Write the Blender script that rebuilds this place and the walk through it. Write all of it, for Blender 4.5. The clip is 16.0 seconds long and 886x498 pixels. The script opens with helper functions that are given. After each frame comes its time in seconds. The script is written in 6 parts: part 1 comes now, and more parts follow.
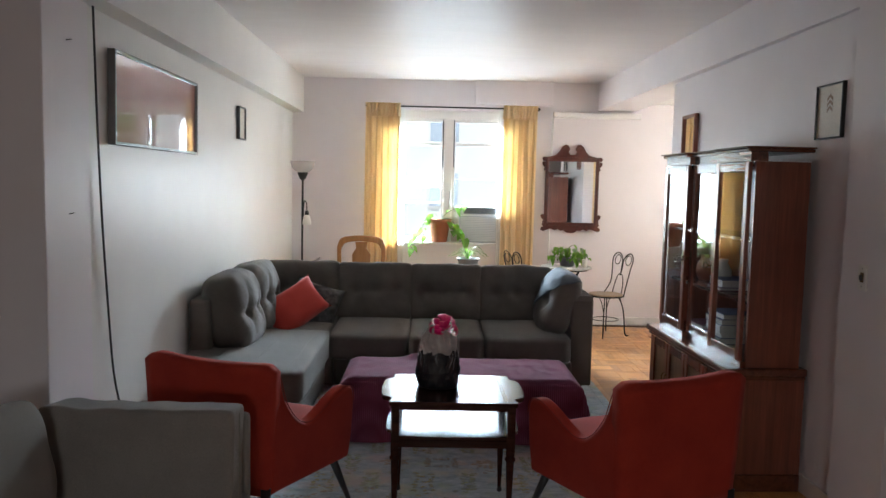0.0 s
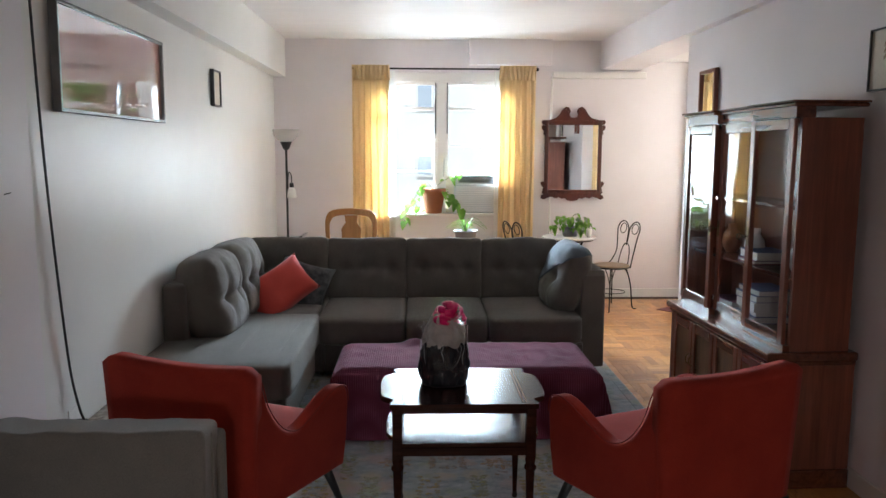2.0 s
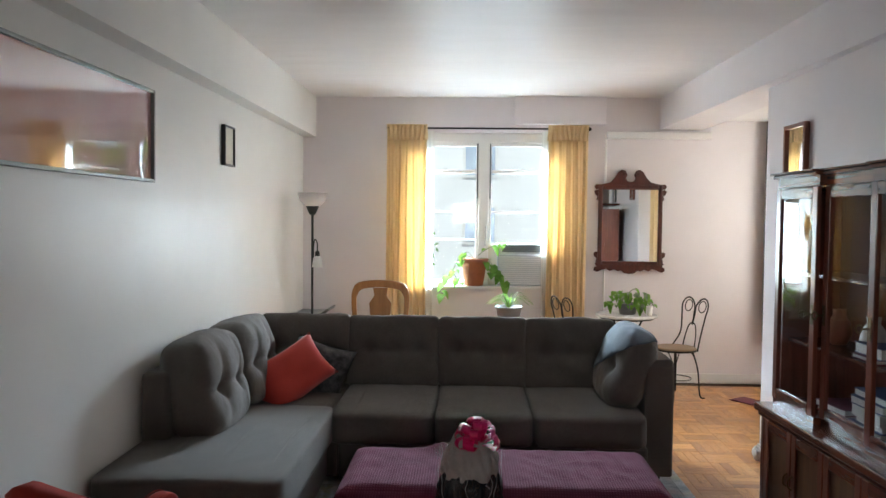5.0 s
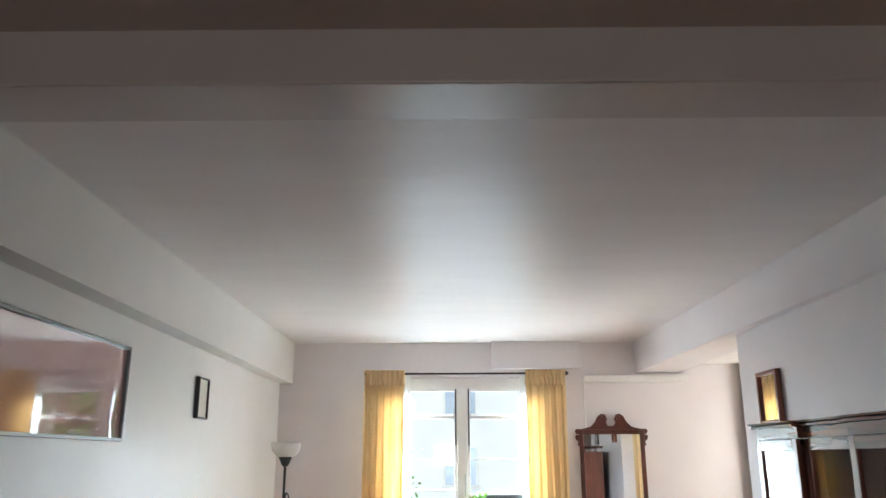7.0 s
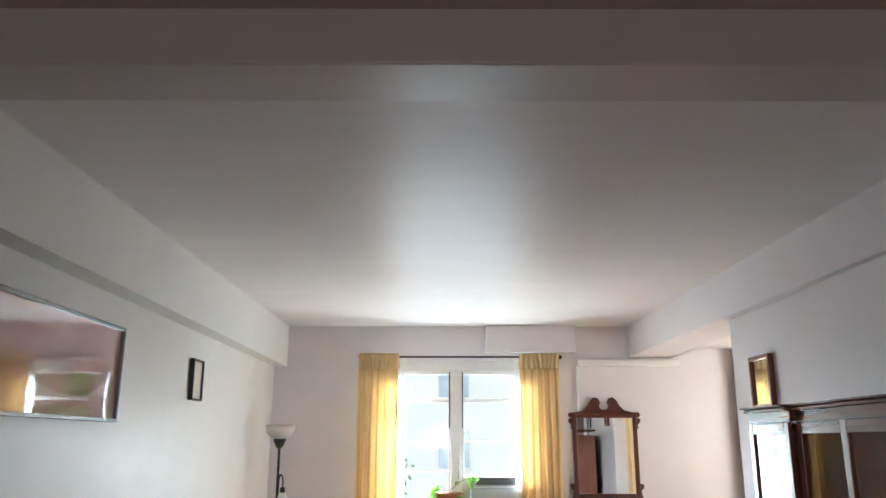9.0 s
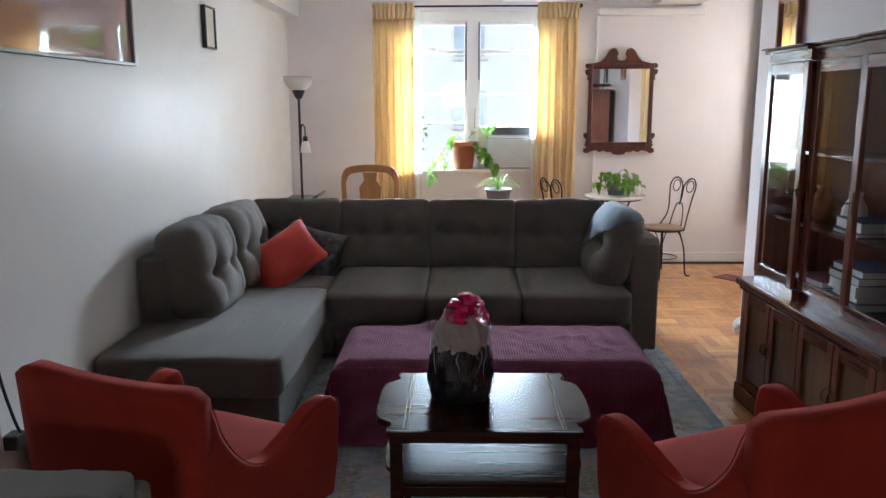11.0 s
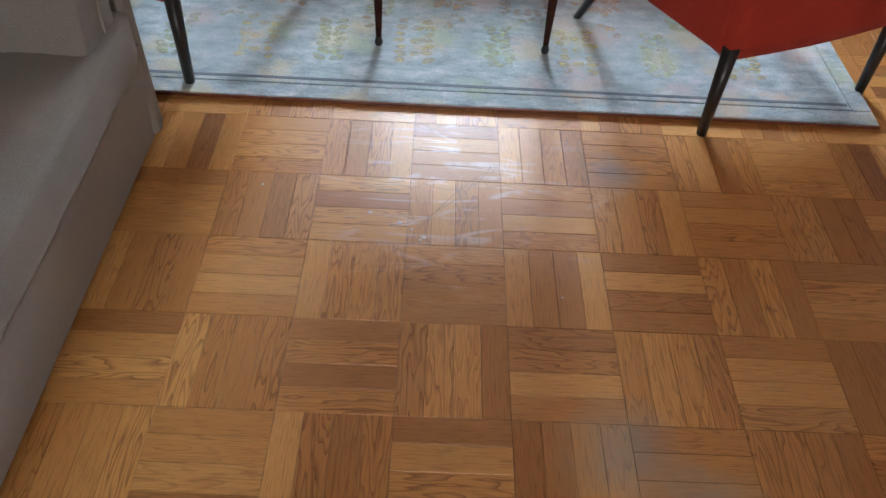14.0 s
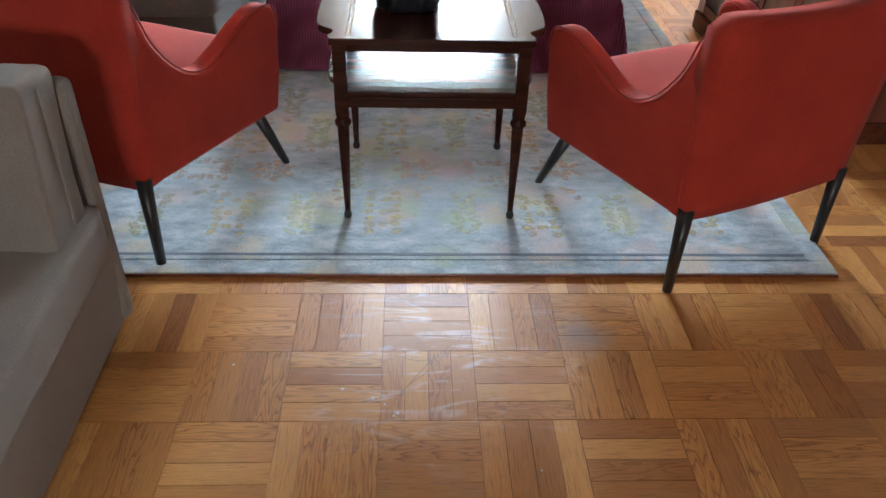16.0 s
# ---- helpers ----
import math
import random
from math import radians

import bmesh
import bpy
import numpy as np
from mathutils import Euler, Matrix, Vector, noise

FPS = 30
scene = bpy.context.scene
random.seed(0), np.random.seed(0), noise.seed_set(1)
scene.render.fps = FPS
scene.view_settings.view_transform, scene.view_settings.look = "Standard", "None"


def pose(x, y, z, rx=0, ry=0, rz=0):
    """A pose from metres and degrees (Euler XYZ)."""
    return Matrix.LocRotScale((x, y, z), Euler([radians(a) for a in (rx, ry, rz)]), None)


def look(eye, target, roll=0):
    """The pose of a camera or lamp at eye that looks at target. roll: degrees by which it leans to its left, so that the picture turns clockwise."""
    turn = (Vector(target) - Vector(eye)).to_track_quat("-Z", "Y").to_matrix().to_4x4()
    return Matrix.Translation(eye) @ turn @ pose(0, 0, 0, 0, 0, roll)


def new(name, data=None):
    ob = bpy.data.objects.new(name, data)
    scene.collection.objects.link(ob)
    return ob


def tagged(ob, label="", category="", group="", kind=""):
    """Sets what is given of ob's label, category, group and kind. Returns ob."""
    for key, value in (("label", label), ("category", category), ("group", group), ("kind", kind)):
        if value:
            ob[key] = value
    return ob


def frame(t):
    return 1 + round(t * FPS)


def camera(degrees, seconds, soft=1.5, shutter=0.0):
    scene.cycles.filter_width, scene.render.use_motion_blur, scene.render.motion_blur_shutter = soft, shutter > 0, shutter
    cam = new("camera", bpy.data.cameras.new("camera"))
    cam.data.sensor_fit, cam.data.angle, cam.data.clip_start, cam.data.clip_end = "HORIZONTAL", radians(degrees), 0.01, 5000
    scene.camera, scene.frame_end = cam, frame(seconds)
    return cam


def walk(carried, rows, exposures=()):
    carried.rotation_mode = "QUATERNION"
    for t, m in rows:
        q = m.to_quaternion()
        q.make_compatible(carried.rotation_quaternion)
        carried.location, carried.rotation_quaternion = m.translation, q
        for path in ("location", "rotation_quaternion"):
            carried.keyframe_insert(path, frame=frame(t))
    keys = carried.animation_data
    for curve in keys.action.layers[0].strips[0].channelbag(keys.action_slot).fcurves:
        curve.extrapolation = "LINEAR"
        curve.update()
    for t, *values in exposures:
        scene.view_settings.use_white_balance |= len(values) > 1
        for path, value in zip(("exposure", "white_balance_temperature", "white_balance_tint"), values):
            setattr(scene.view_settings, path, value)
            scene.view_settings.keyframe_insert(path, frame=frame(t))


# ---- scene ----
cam = camera(60.1, 16.0)
PATH = [
    (0, (-0.04, -0.147, 1.564), (-0.006, 1.845, 1.395), 1.3),
    (0.5, (-0.029, -0.073, 1.551), (-0.038, 1.918, 1.363), 2.1),
    (1, (-0.07, 0.064, 1.555), (-0.062, 2.052, 1.338), 1.3),
    (1.5, (-0.105, 0.192, 1.56), (-0.042, 2.177, 1.324), 0.4),
    (2, (-0.094, 0.345, 1.557), (-0.031, 2.328, 1.306), 0.2),
    (2.5, (-0.054, 0.531, 1.562), (-0.018, 2.513, 1.294), 0.7),
    (3, (-0.06, 0.68, 1.546), (-0.017, 2.657, 1.242), 0.7),
    (3.2, (-0.083, 0.74, 1.546), (-0.032, 2.712, 1.218), 0.3),
    (5.3, (0.001, 1.126, 1.557), (-0.07, 3.124, 1.594), 0.7),
    (5.5, (0.001, 1.125, 1.573), (-0.045, 3.121, 1.699), 0.5),
    (6, (0.01, 1.099, 1.591), (-0.009, 3.076, 1.888), -0.0),
    (6.5, (0.02, 1.082, 1.615), (0.003, 3.038, 2.034), -0.3),
    (7, (0.018, 1.087, 1.635), (0.005, 3.016, 2.162), -0.2),
    (7.5, (0.016, 1.084, 1.648), (0.012, 2.987, 2.263), 0.2),
    (8, (0.026, 1.089, 1.645), (0.025, 2.973, 2.314), 0.2),
    (8.2, (0.023, 1.093, 1.644), (0.026, 2.978, 2.314), 0.0),
    (10.3, (0.007, 1.086, 1.561), (-0.008, 3.081, 1.421), 0.6),
    (10.5, (0.017, 1.094, 1.547), (-0.017, 3.082, 1.332), 0.4),
    (11, (0.0, 1.085, 1.538), (-0.037, 3.05, 1.163), -0.2),
    (11.5, (0.002, 1.079, 1.518), (-0.05, 2.998, 0.958), -0.2),
    (12, (-0.005, 1.08, 1.48), (-0.067, 2.904, 0.66), 0.4),
    (12.5, (-0.01, 1.088, 1.417), (-0.074, 2.765, 0.329), 1.0),
    (13, (-0.009, 1.098, 1.372), (-0.062, 2.639, 0.098), 1.6),
    (13.5, (-0.007, 1.099, 1.333), (-0.015, 2.529, -0.066), 2.8),
    (14, (0.002, 1.1, 1.322), (0.042, 2.464, -0.14), 3.8),
    (14.5, (0.019, 1.109, 1.315), (0.095, 2.45, -0.166), 4.4),
    (15, (0.03, 1.117, 1.315), (0.121, 2.489, -0.137), 4.1),
    (15.5, (0.032, 1.127, 1.335), (0.119, 2.613, -0.001), 2.7),
    (16, (0.023, 1.144, 1.38), (0.106, 2.753, 0.196), 1.9),
]
EXPOSURES = [(0, 0.95, 6250, 8), (3.2, 0.98, 6250, 8), (5.5, 0.72, 6200, 6), (8, 0.92, 6200, 6), (10.5, 0.75, 6100, 8), (11, 0.85, 6000, 9), (12, 1.6, 5800, 9), (12.5, 1.98, 6100, 9), (13.2, 2.45, 6450, 9), (16, 2.4, 6400, 9)]
walk(cam, [(t, look(eye, target, roll)) for t, eye, target, roll in PATH], EXPOSURES)

# ---- world, sun, lights ----
world = bpy.data.worlds.new("sky")
scene.world = world
world.use_nodes = True
wn = world.node_tree.nodes
sky = wn.new("ShaderNodeTexSky")
sky.sky_type, sky.sun_disc = "NISHITA", False
sky.sun_elevation, sky.sun_rotation = radians(52), radians(195)
world.node_tree.links.new(sky.outputs[0], wn["Background"].inputs[0])
wn["Background"].inputs[1].default_value = 0.10

sun_data = bpy.data.lights.new("sun", "SUN")
sun_data.energy, sun_data.angle, sun_data.color = 3.0, radians(0.5), (1.0, 0.95, 0.86)
sun = new("sun", sun_data)
sun.matrix_world = look((0, 0, 30), (4.5, 16, 4), 0)


def window_light(name, eye, target, width, height, energy, colour):
    """An area lamp that stands in for the sky's light at a window."""
    data = bpy.data.lights.new(name, "AREA")
    data.shape, data.size, data.size_y, data.energy, data.color = "RECTANGLE", width, height, energy, colour
    ob = new(name, data)
    ob.matrix_world = look(eye, target, 0)
    return ob


window_light("window_light_north", (0.15, 8.66, 1.34), (0.15, 4.0, 1.34), 1.48, 0.82, 58.0, (0.84, 0.93, 1.0))
# area lamp added outside for the bright open sky over the roofs, reaching the floor through the upper part of the
# window
window_light("outdoor_sky_lamp", (0.15, 13.0, 4.7), (0.15, 8.5, 1.7), 6.4, 3.4, 5900.0, (0.74, 0.88, 1.0))
# lamp in the alcove window, which is unseen and assumed
window_light("assumed_alcove_light", (3.42, 7.45, 1.57), (0.0, 7.45, 1.0), 1.28, 1.40, 32.0, (0.92, 0.95, 1.0))
# fill lamp in an added, unseen window behind the start
window_light("fill_light_entry", (0.0, -3.19, 1.70), (0.0, 0.0, 0.1), 0.76, 0.52, 19.0, (1.0, 0.97, 0.94))

# ---- helpers of the scene ----
RNG = random.Random(7)


def V(*a):
    return Vector(a)


def finish(name, bm, mat, parent=None, label="", smooth=False):
    me = bpy.data.meshes.new(name)
    bmesh.ops.recalc_face_normals(bm, faces=bm.faces[:])
    bm.to_mesh(me)
    bm.free()
    me.materials.append(mat)
    if smooth:
        for p in me.polygons:
            p.use_smooth = True
    ob = new(name, me)
    if parent is not None:
        ob.parent = parent
    if label:
        ob["label"] = label
    return ob


def part(name, bm, mat, parent, label="", smooth=False):
    return finish(name, bm, mat, parent, label, smooth)


def thing(name, label, category, m=None, group="", kind=""):
    ob = new(name)
    ob.empty_display_size = 0.1
    if m is not None:
        ob.matrix_world = m
    return tagged(ob, label, category, group, kind)


def add_box(bm, x0, x1, y0, y1, z0, z1, bevel=0.0, seg=2, m=None):
    r = bmesh.ops.create_cube(bm, size=1)
    vs = r["verts"]
    for v in vs:
        v.co = Vector(((x0 + x1) / 2 + v.co.x * (x1 - x0), (y0 + y1) / 2 + v.co.y * (y1 - y0), (z0 + z1) / 2 + v.co.z * (z1 - z0)))
    if bevel > 0:
        es = list({e for v in vs for e in v.link_edges})
        out = bmesh.ops.bevel(bm, geom=es, offset=bevel, segments=seg, affect="EDGES", profile=0.5)
        vs = list({v for f in out["faces"] for v in f.verts} | {v for v in vs if v.is_valid})
    if m is not None:
        bmesh.ops.transform(bm, matrix=m, verts=vs)
    return vs


def box(*a, bevel=0.0, seg=2, m=None):
    bm = bmesh.new()
    add_box(bm, *a, bevel=bevel, seg=seg, m=m)
    return bm


def add_tube(bm, pts, rad, n=8, caps=True):
    """A tube along points; rad a number or one for each point."""
    pts = [Vector(p) for p in pts]
    rads = rad if isinstance(rad, (list, tuple)) else [rad] * len(pts)
    rings, ref = [], None
    for i, p in enumerate(pts):
        d = (pts[min(i + 1, len(pts) - 1)] - pts[max(i - 1, 0)]).normalized()
        if ref is None:
            ref = d.orthogonal().normalized()
        ref = (ref - d * ref.dot(d)).normalized()
        side = d.cross(ref)
        rings.append([bm.verts.new(p + (ref * math.cos(2 * math.pi * k / n) + side * math.sin(2 * math.pi * k / n)) * rads[i]) for k in range(n)])
    for a, b in zip(rings, rings[1:]):
        for k in range(n):
            bm.faces.new((a[k], a[(k + 1) % n], b[(k + 1) % n], b[k]))
    if caps:
        bm.faces.new(rings[0])
        bm.faces.new(rings[-1])


def tube(pts, rad, n=8):
    bm = bmesh.new()
    add_tube(bm, pts, rad, n)
    return bm


def add_lathe(bm, profile, n=24, at=(0, 0, 0)):
    """A body turned about the upright; profile: radius and height."""
    rings = [[bm.verts.new((at[0] + r * math.cos(2 * math.pi * k / n), at[1] + r * math.sin(2 * math.pi * k / n), at[2] + z)) for k in range(n)] for r, z in profile]
    for a, b in zip(rings, rings[1:]):
        for k in range(n):
            bm.faces.new((a[k], a[(k + 1) % n], b[(k + 1) % n], b[k]))
    bm.faces.new(rings[0])
    bm.faces.new(rings[-1])


def lathe(profile, n=24, at=(0, 0, 0)):
    bm = bmesh.new()
    add_lathe(bm, profile, n, at)
    return bm


def slab(outline, depth, axis="y", bevel=0.0, seg=2):
    """A flat outline (two coordinates) given depth along the axis, from 0 to depth, with rounded edges."""
    bm = bmesh.new()
    place = {"y": lambda a, b, d: (a, d, b), "x": lambda a, b, d: (d, a, b), "z": lambda a, b, d: (a, b, d)}[axis]
    vs = [bm.verts.new(place(a, b, 0)) for a, b in outline]
    f = bm.faces.new(vs)
    out = bmesh.ops.extrude_face_region(bm, geom=[f])
    top = [v for v in out["geom"] if isinstance(v, bmesh.types.BMVert)]
    bmesh.ops.translate(bm, verts=top, vec=Vector(place(0, 0, depth)))
    if bevel > 0:
        es = [e for e in bm.edges if len({round(Vector(place(1, 1, 0)).dot(v.co), 6) for v in e.verts}) and abs((e.verts[0].co - e.verts[1].co).dot(Vector(place(0, 0, 1)))) < 1e-6]
        bmesh.ops.bevel(bm, geom=es, offset=bevel, segments=seg, affect="EDGES", profile=0.5)
    return bm


def spline(pts, n=6, closed=False):
    """Catmull-Rom through points of any dimension."""
    pts = [Vector(p) for p in pts]
    out, m = [], len(pts)
    for i in range(m if closed else m - 1):
        if closed:
            p0, p1, p2, p3 = (pts[(i + k) % m] for k in (-1, 0, 1, 2))
        else:
            p0, p1, p2, p3 = pts[max(i - 1, 0)], pts[i], pts[i + 1], pts[min(i + 2, m - 1)]
        for k in range(n):
            s = k / n
            out.append(0.5 * ((2 * p1) + (p2 - p0) * s + (2 * p0 - 5 * p1 + 4 * p2 - p3) * s * s + (3 * p1 - p0 - 3 * p2 + p3) * s ** 3))
    if not closed:
        out.append(pts[-1])
    return out


# ---- materials ----
def nodes_of(name):
    mat = bpy.data.materials.new(name)
    mat.use_nodes = True
    nt = mat.node_tree
    return mat, nt, nt.nodes["Principled BSDF"]


def mapped(nt, scale=(1, 1, 1), source="Object"):
    tc = nt.nodes.new("ShaderNodeTexCoord")
    mp = nt.nodes.new("ShaderNodeMapping")
    mp.inputs["Scale"].default_value = scale
    nt.links.new(tc.outputs[source], mp.inputs[0])
    return mp.outputs[0]


def noise_tex(nt, vec, scale, detail=4.0, rough=0.6, dist=0.0):
    n = nt.nodes.new("ShaderNodeTexNoise")
    n.inputs["Scale"].default_value, n.inputs["Detail"].default_value = scale, detail
    n.inputs["Roughness"].default_value, n.inputs["Distortion"].default_value = rough, dist
    nt.links.new(vec, n.inputs["Vector"])
    return n.outputs["Fac"]


def ramp(nt, fac, stops):
    r = nt.nodes.new("ShaderNodeValToRGB")
    els = r.color_ramp.elements
    while len(els) < len(stops):
        els.new(0.5)
    for e, (p, c) in zip(els, stops):
        e.position, e.color = p, (*c, 1)
    nt.links.new(fac, r.inputs[0])
    return r.outputs[0]


def mix(nt, fac, a, b, mode="MIX"):
    m = nt.nodes.new("ShaderNodeMix")
    m.data_type, m.blend_type = "RGBA", mode
    for sock, v in ((m.inputs[0], fac), (m.inputs[6], a), (m.inputs[7], b)):
        if isinstance(v, (int, float)):
            sock.default_value = v
        elif isinstance(v, tuple):
            sock.default_value = (*v, 1)
        else:
            nt.links.new(v, sock)
    return m.outputs[2]


def bumped(nt, bsdf, height, strength, dist=0.01):
    b = nt.nodes.new("ShaderNodeBump")
    b.inputs["Strength"].default_value, b.inputs["Distance"].default_value = strength, dist
    nt.links.new(height, b.inputs["Height"])
    nt.links.new(b.outputs[0], bsdf.inputs["Normal"])


def surface(name, c1, c2, scale=3.0, rough=0.5, fine=60.0, bump=0.15, dist=0.003, metal=0.0, source="Object", stretch=(1, 1, 1), spec=0.5, sheen=0.0, coat=0.0, var=0.08):
    """A surface that drifts between two colours, with a fine grain and relief."""
    mat, nt, bs = nodes_of(name)
    vec = mapped(nt, stretch, source)
    big, small = noise_tex(nt, vec, scale, 5), noise_tex(nt, vec, fine, 4)
    col = ramp(nt, big, ((0.3, c1), (0.7, c2)))
    col = mix(nt, 1.0, col, ramp(nt, small, ((0.25, (1 - var,) * 3), (0.75, (1 + var,) * 3))), "MULTIPLY")
    nt.links.new(col, bs.inputs["Base Color"])
    rr = nt.nodes.new("ShaderNodeMapRange")
    rr.inputs[3].default_value, rr.inputs[4].default_value = max(rough - 0.07, 0.03), min(rough + 0.07, 1)
    nt.links.new(big, rr.inputs[0])
    nt.links.new(rr.outputs[0], bs.inputs["Roughness"])
    bs.inputs["Metallic"].default_value = metal
    bs.inputs["Specular IOR Level"].default_value = spec
    bs.inputs["Sheen Weight"].default_value = sheen
    bs.inputs["Coat Weight"].default_value = coat
    bs.inputs["Coat Roughness"].default_value = 0.15
    bumped(nt, bs, small, bump, dist)
    return mat


def paint(name, c1, c2, rough, streak=(1, 1, 1), wave=0.08, spec=0.5):
    """Many coats of roller paint: broad swells, fine stipple."""
    mat, nt, bs = nodes_of(name)
    vec = mapped(nt, streak, "Object")
    big, mid, fine = noise_tex(nt, vec, 0.8, 2), noise_tex(nt, vec, 3, 3, 0.5), noise_tex(nt, mapped(nt), 220, 2)
    col = mix(nt, 0.5, ramp(nt, big, ((0.3, c1), (0.7, c2))), ramp(nt, mid, ((0.3, c2), (0.7, c1))))
    nt.links.new(col, bs.inputs["Base Color"])
    rr = nt.nodes.new("ShaderNodeMapRange")
    rr.inputs[3].default_value, rr.inputs[4].default_value = rough - 0.06, rough + 0.08
    nt.links.new(big, rr.inputs[0])
    nt.links.new(rr.outputs[0], bs.inputs["Roughness"])
    bs.inputs["Specular IOR Level"].default_value = spec
    swell = noise_tex(nt, vec, 2.6, 1.5, 0.4)
    h = nt.nodes.new("ShaderNodeMath")
    h.operation, h.inputs[1].default_value = "MULTIPLY_ADD", 0.03
    nt.links.new(fine, h.inputs[0])
    nt.links.new(swell, h.inputs[2])
    bumped(nt, bs, h.outputs[0], wave, 0.02)
    return mat


def wood(name, dark, light, rough=0.3, coat=0.3, along="z", scale=1.0):
    mat, nt, bs = nodes_of(name)
    st = {"x": (1.2, 22, 22), "y": (22, 1.2, 22), "z": (22, 22, 1.2)}[along]
    vec = mapped(nt, tuple(s * scale for s in st))
    grain, big = noise_tex(nt, vec, 1.6, 8, 0.65, 0.6), noise_tex(nt, mapped(nt), 2.5, 3)
    col = ramp(nt, grain, ((0.3, dark), (0.7, light)))
    col = mix(nt, 1.0, col, ramp(nt, big, ((0.3, (0.82, 0.8, 0.8)), (0.7, (1.12, 1.1, 1.08)))), "MULTIPLY")
    nt.links.new(col, bs.inputs["Base Color"])
    bs.inputs["Roughness"].default_value = rough
    bs.inputs["Coat Weight"].default_value, bs.inputs["Coat Roughness"].default_value = coat, 0.12
    bumped(nt, bs, grain, 0.12, 0.001)
    return mat


WALL = paint("wall_paint", (0.755, 0.71, 0.725), (0.815, 0.77, 0.785), 0.44, spec=0.3)
CEIL = paint("ceiling_paint", (0.80, 0.775, 0.765), (0.86, 0.835, 0.825), 0.42, (0.6, 2.4, 1), 0.32, 0.08)
# darker than the walls: the beam's unlit faces are put into the colour
BEAM = paint("shaded_beam_paint", (0.60, 0.565, 0.555), (0.66, 0.625, 0.61), 0.34, (1, 1, 1), 0.06)
# greener than the other walls: reflected street trees put into the colour
WEST = paint("long_wall_tinted_paint", (0.735, 0.72, 0.69), (0.79, 0.775, 0.74), 0.40, spec=0.36)
TRIM = paint("trim_paint", (0.78, 0.76, 0.74), (0.82, 0.80, 0.78), 0.3)
# darker, redder wall paint: dimness and floor bounce put into the colour
NEAR_WALL = paint("dimmed_hall_paint", (0.56, 0.50, 0.475), (0.62, 0.56, 0.53), 0.4)
SUBFLOOR = surface("floor_joint", (0.05, 0.025, 0.012), (0.08, 0.04, 0.02), rough=0.7)

SOFA = surface("charcoal_weave", (0.100, 0.086, 0.073), (0.140, 0.122, 0.104), 4, 0.92, 300, 0.6, 0.005, sheen=0.2, var=0.5)
SEAM = surface("pale_stitching", (0.20, 0.185, 0.165), (0.27, 0.25, 0.225), 8, 0.9, 300)
GREYSOFA = surface("light_grey_weave", (0.205, 0.184, 0.166), (0.262, 0.238, 0.216), 3, 0.92, 380, 0.35, 0.002, sheen=0.2, var=0.22)
RED = surface("red_velour", (0.34, 0.029, 0.018), (0.44, 0.044, 0.026), 5, 0.9, 300, 0.3, 0.002, sheen=0.04, spec=0.25, var=0.2)
REDPIPE = surface("dark_red_piping", (0.24, 0.022, 0.014), (0.31, 0.03, 0.019), 5, 0.85, 200)
REDPILLOW = surface("scarlet_cloth", (0.50, 0.042, 0.03), (0.58, 0.06, 0.04), 4, 0.85, 250, 0.2, 0.001, sheen=0.2)
DARKPILLOW = surface("mottled_dark_cloth", (0.02, 0.022, 0.025), (0.14, 0.14, 0.14), 22, 0.8, 120, 0.3, 0.002)
BLACKWOOD = surface("black_stained_wood", (0.012, 0.011, 0.012), (0.022, 0.02, 0.02), 6, 0.35, 90)
CHERRY = wood("cherry_wood", (0.13, 0.036, 0.020), (0.26, 0.080, 0.044), 0.28, 0.35, "z")
CHERRYH = wood("cherry_wood_level", (0.075, 0.022, 0.012), (0.17, 0.054, 0.028), 0.25, 0.4, "y")
BROWNPANEL = wood("brown_door_panel", (0.10, 0.045, 0.02), (0.20, 0.095, 0.045), 0.32, 0.3, "z")
TABLEWOOD = wood("mahogany_polish", (0.022, 0.008, 0.006), (0.06, 0.02, 0.013), 0.25, 0.0, "x")
TABLEWOOD.node_tree.nodes["Principled BSDF"].inputs["IOR"].default_value = 1.2
TABLEWOOD.node_tree.nodes["Bump"].inputs["Strength"].default_value = 0.0004
INLAY = surface("pale_inlay", (0.22, 0.14, 0.08), (0.3, 0.2, 0.12), 8, 0.7, 100, spec=0.1)
OAKCHAIR = wood("golden_oak", (0.30, 0.13, 0.035), (0.46, 0.22, 0.07), 0.3, 0.3, "z")
MAHOG = wood("mirror_mahogany", (0.05, 0.012, 0.008), (0.13, 0.03, 0.018), 0.3, 0.35, "z")
GILT = surface("worn_gilt", (0.38, 0.25, 0.09), (0.5, 0.35, 0.14), 12, 0.4, 120, metal=0.6)
BRASS = surface("aged_brass", (0.10, 0.065, 0.03), (0.17, 0.11, 0.05), 14, 0.4, 120, metal=0.9)
IRON = surface("black_iron", (0.015, 0.014, 0.014), (0.03, 0.028, 0.027), 9, 0.45, 120, metal=0.5)
BLACKPLASTIC = surface("black_plastic", (0.012, 0.012, 0.013), (0.02, 0.02, 0.021), 5, 0.4, 160)
SILVER = surface("brushed_silver", (0.42, 0.42, 0.42), (0.52, 0.52, 0.51), 6, 0.35, 200, metal=0.8)
WHITEPLASTIC = surface("white_plastic", (0.72, 0.70, 0.66), (0.78, 0.76, 0.72), 4, 0.4, 150)
FROST, _nt, _b = nodes_of("thin_frosted_glass")
_b.inputs["Base Color"].default_value, _b.inputs["Roughness"].default_value = (0.82, 0.78, 0.75, 1), 0.35
bumped(_nt, _b, noise_tex(_nt, mapped(_nt), 90, 3), 0.2, 0.002)
_tp, _ms = _nt.nodes.new("ShaderNodeBsdfTransparent"), _nt.nodes.new("ShaderNodeMixShader")
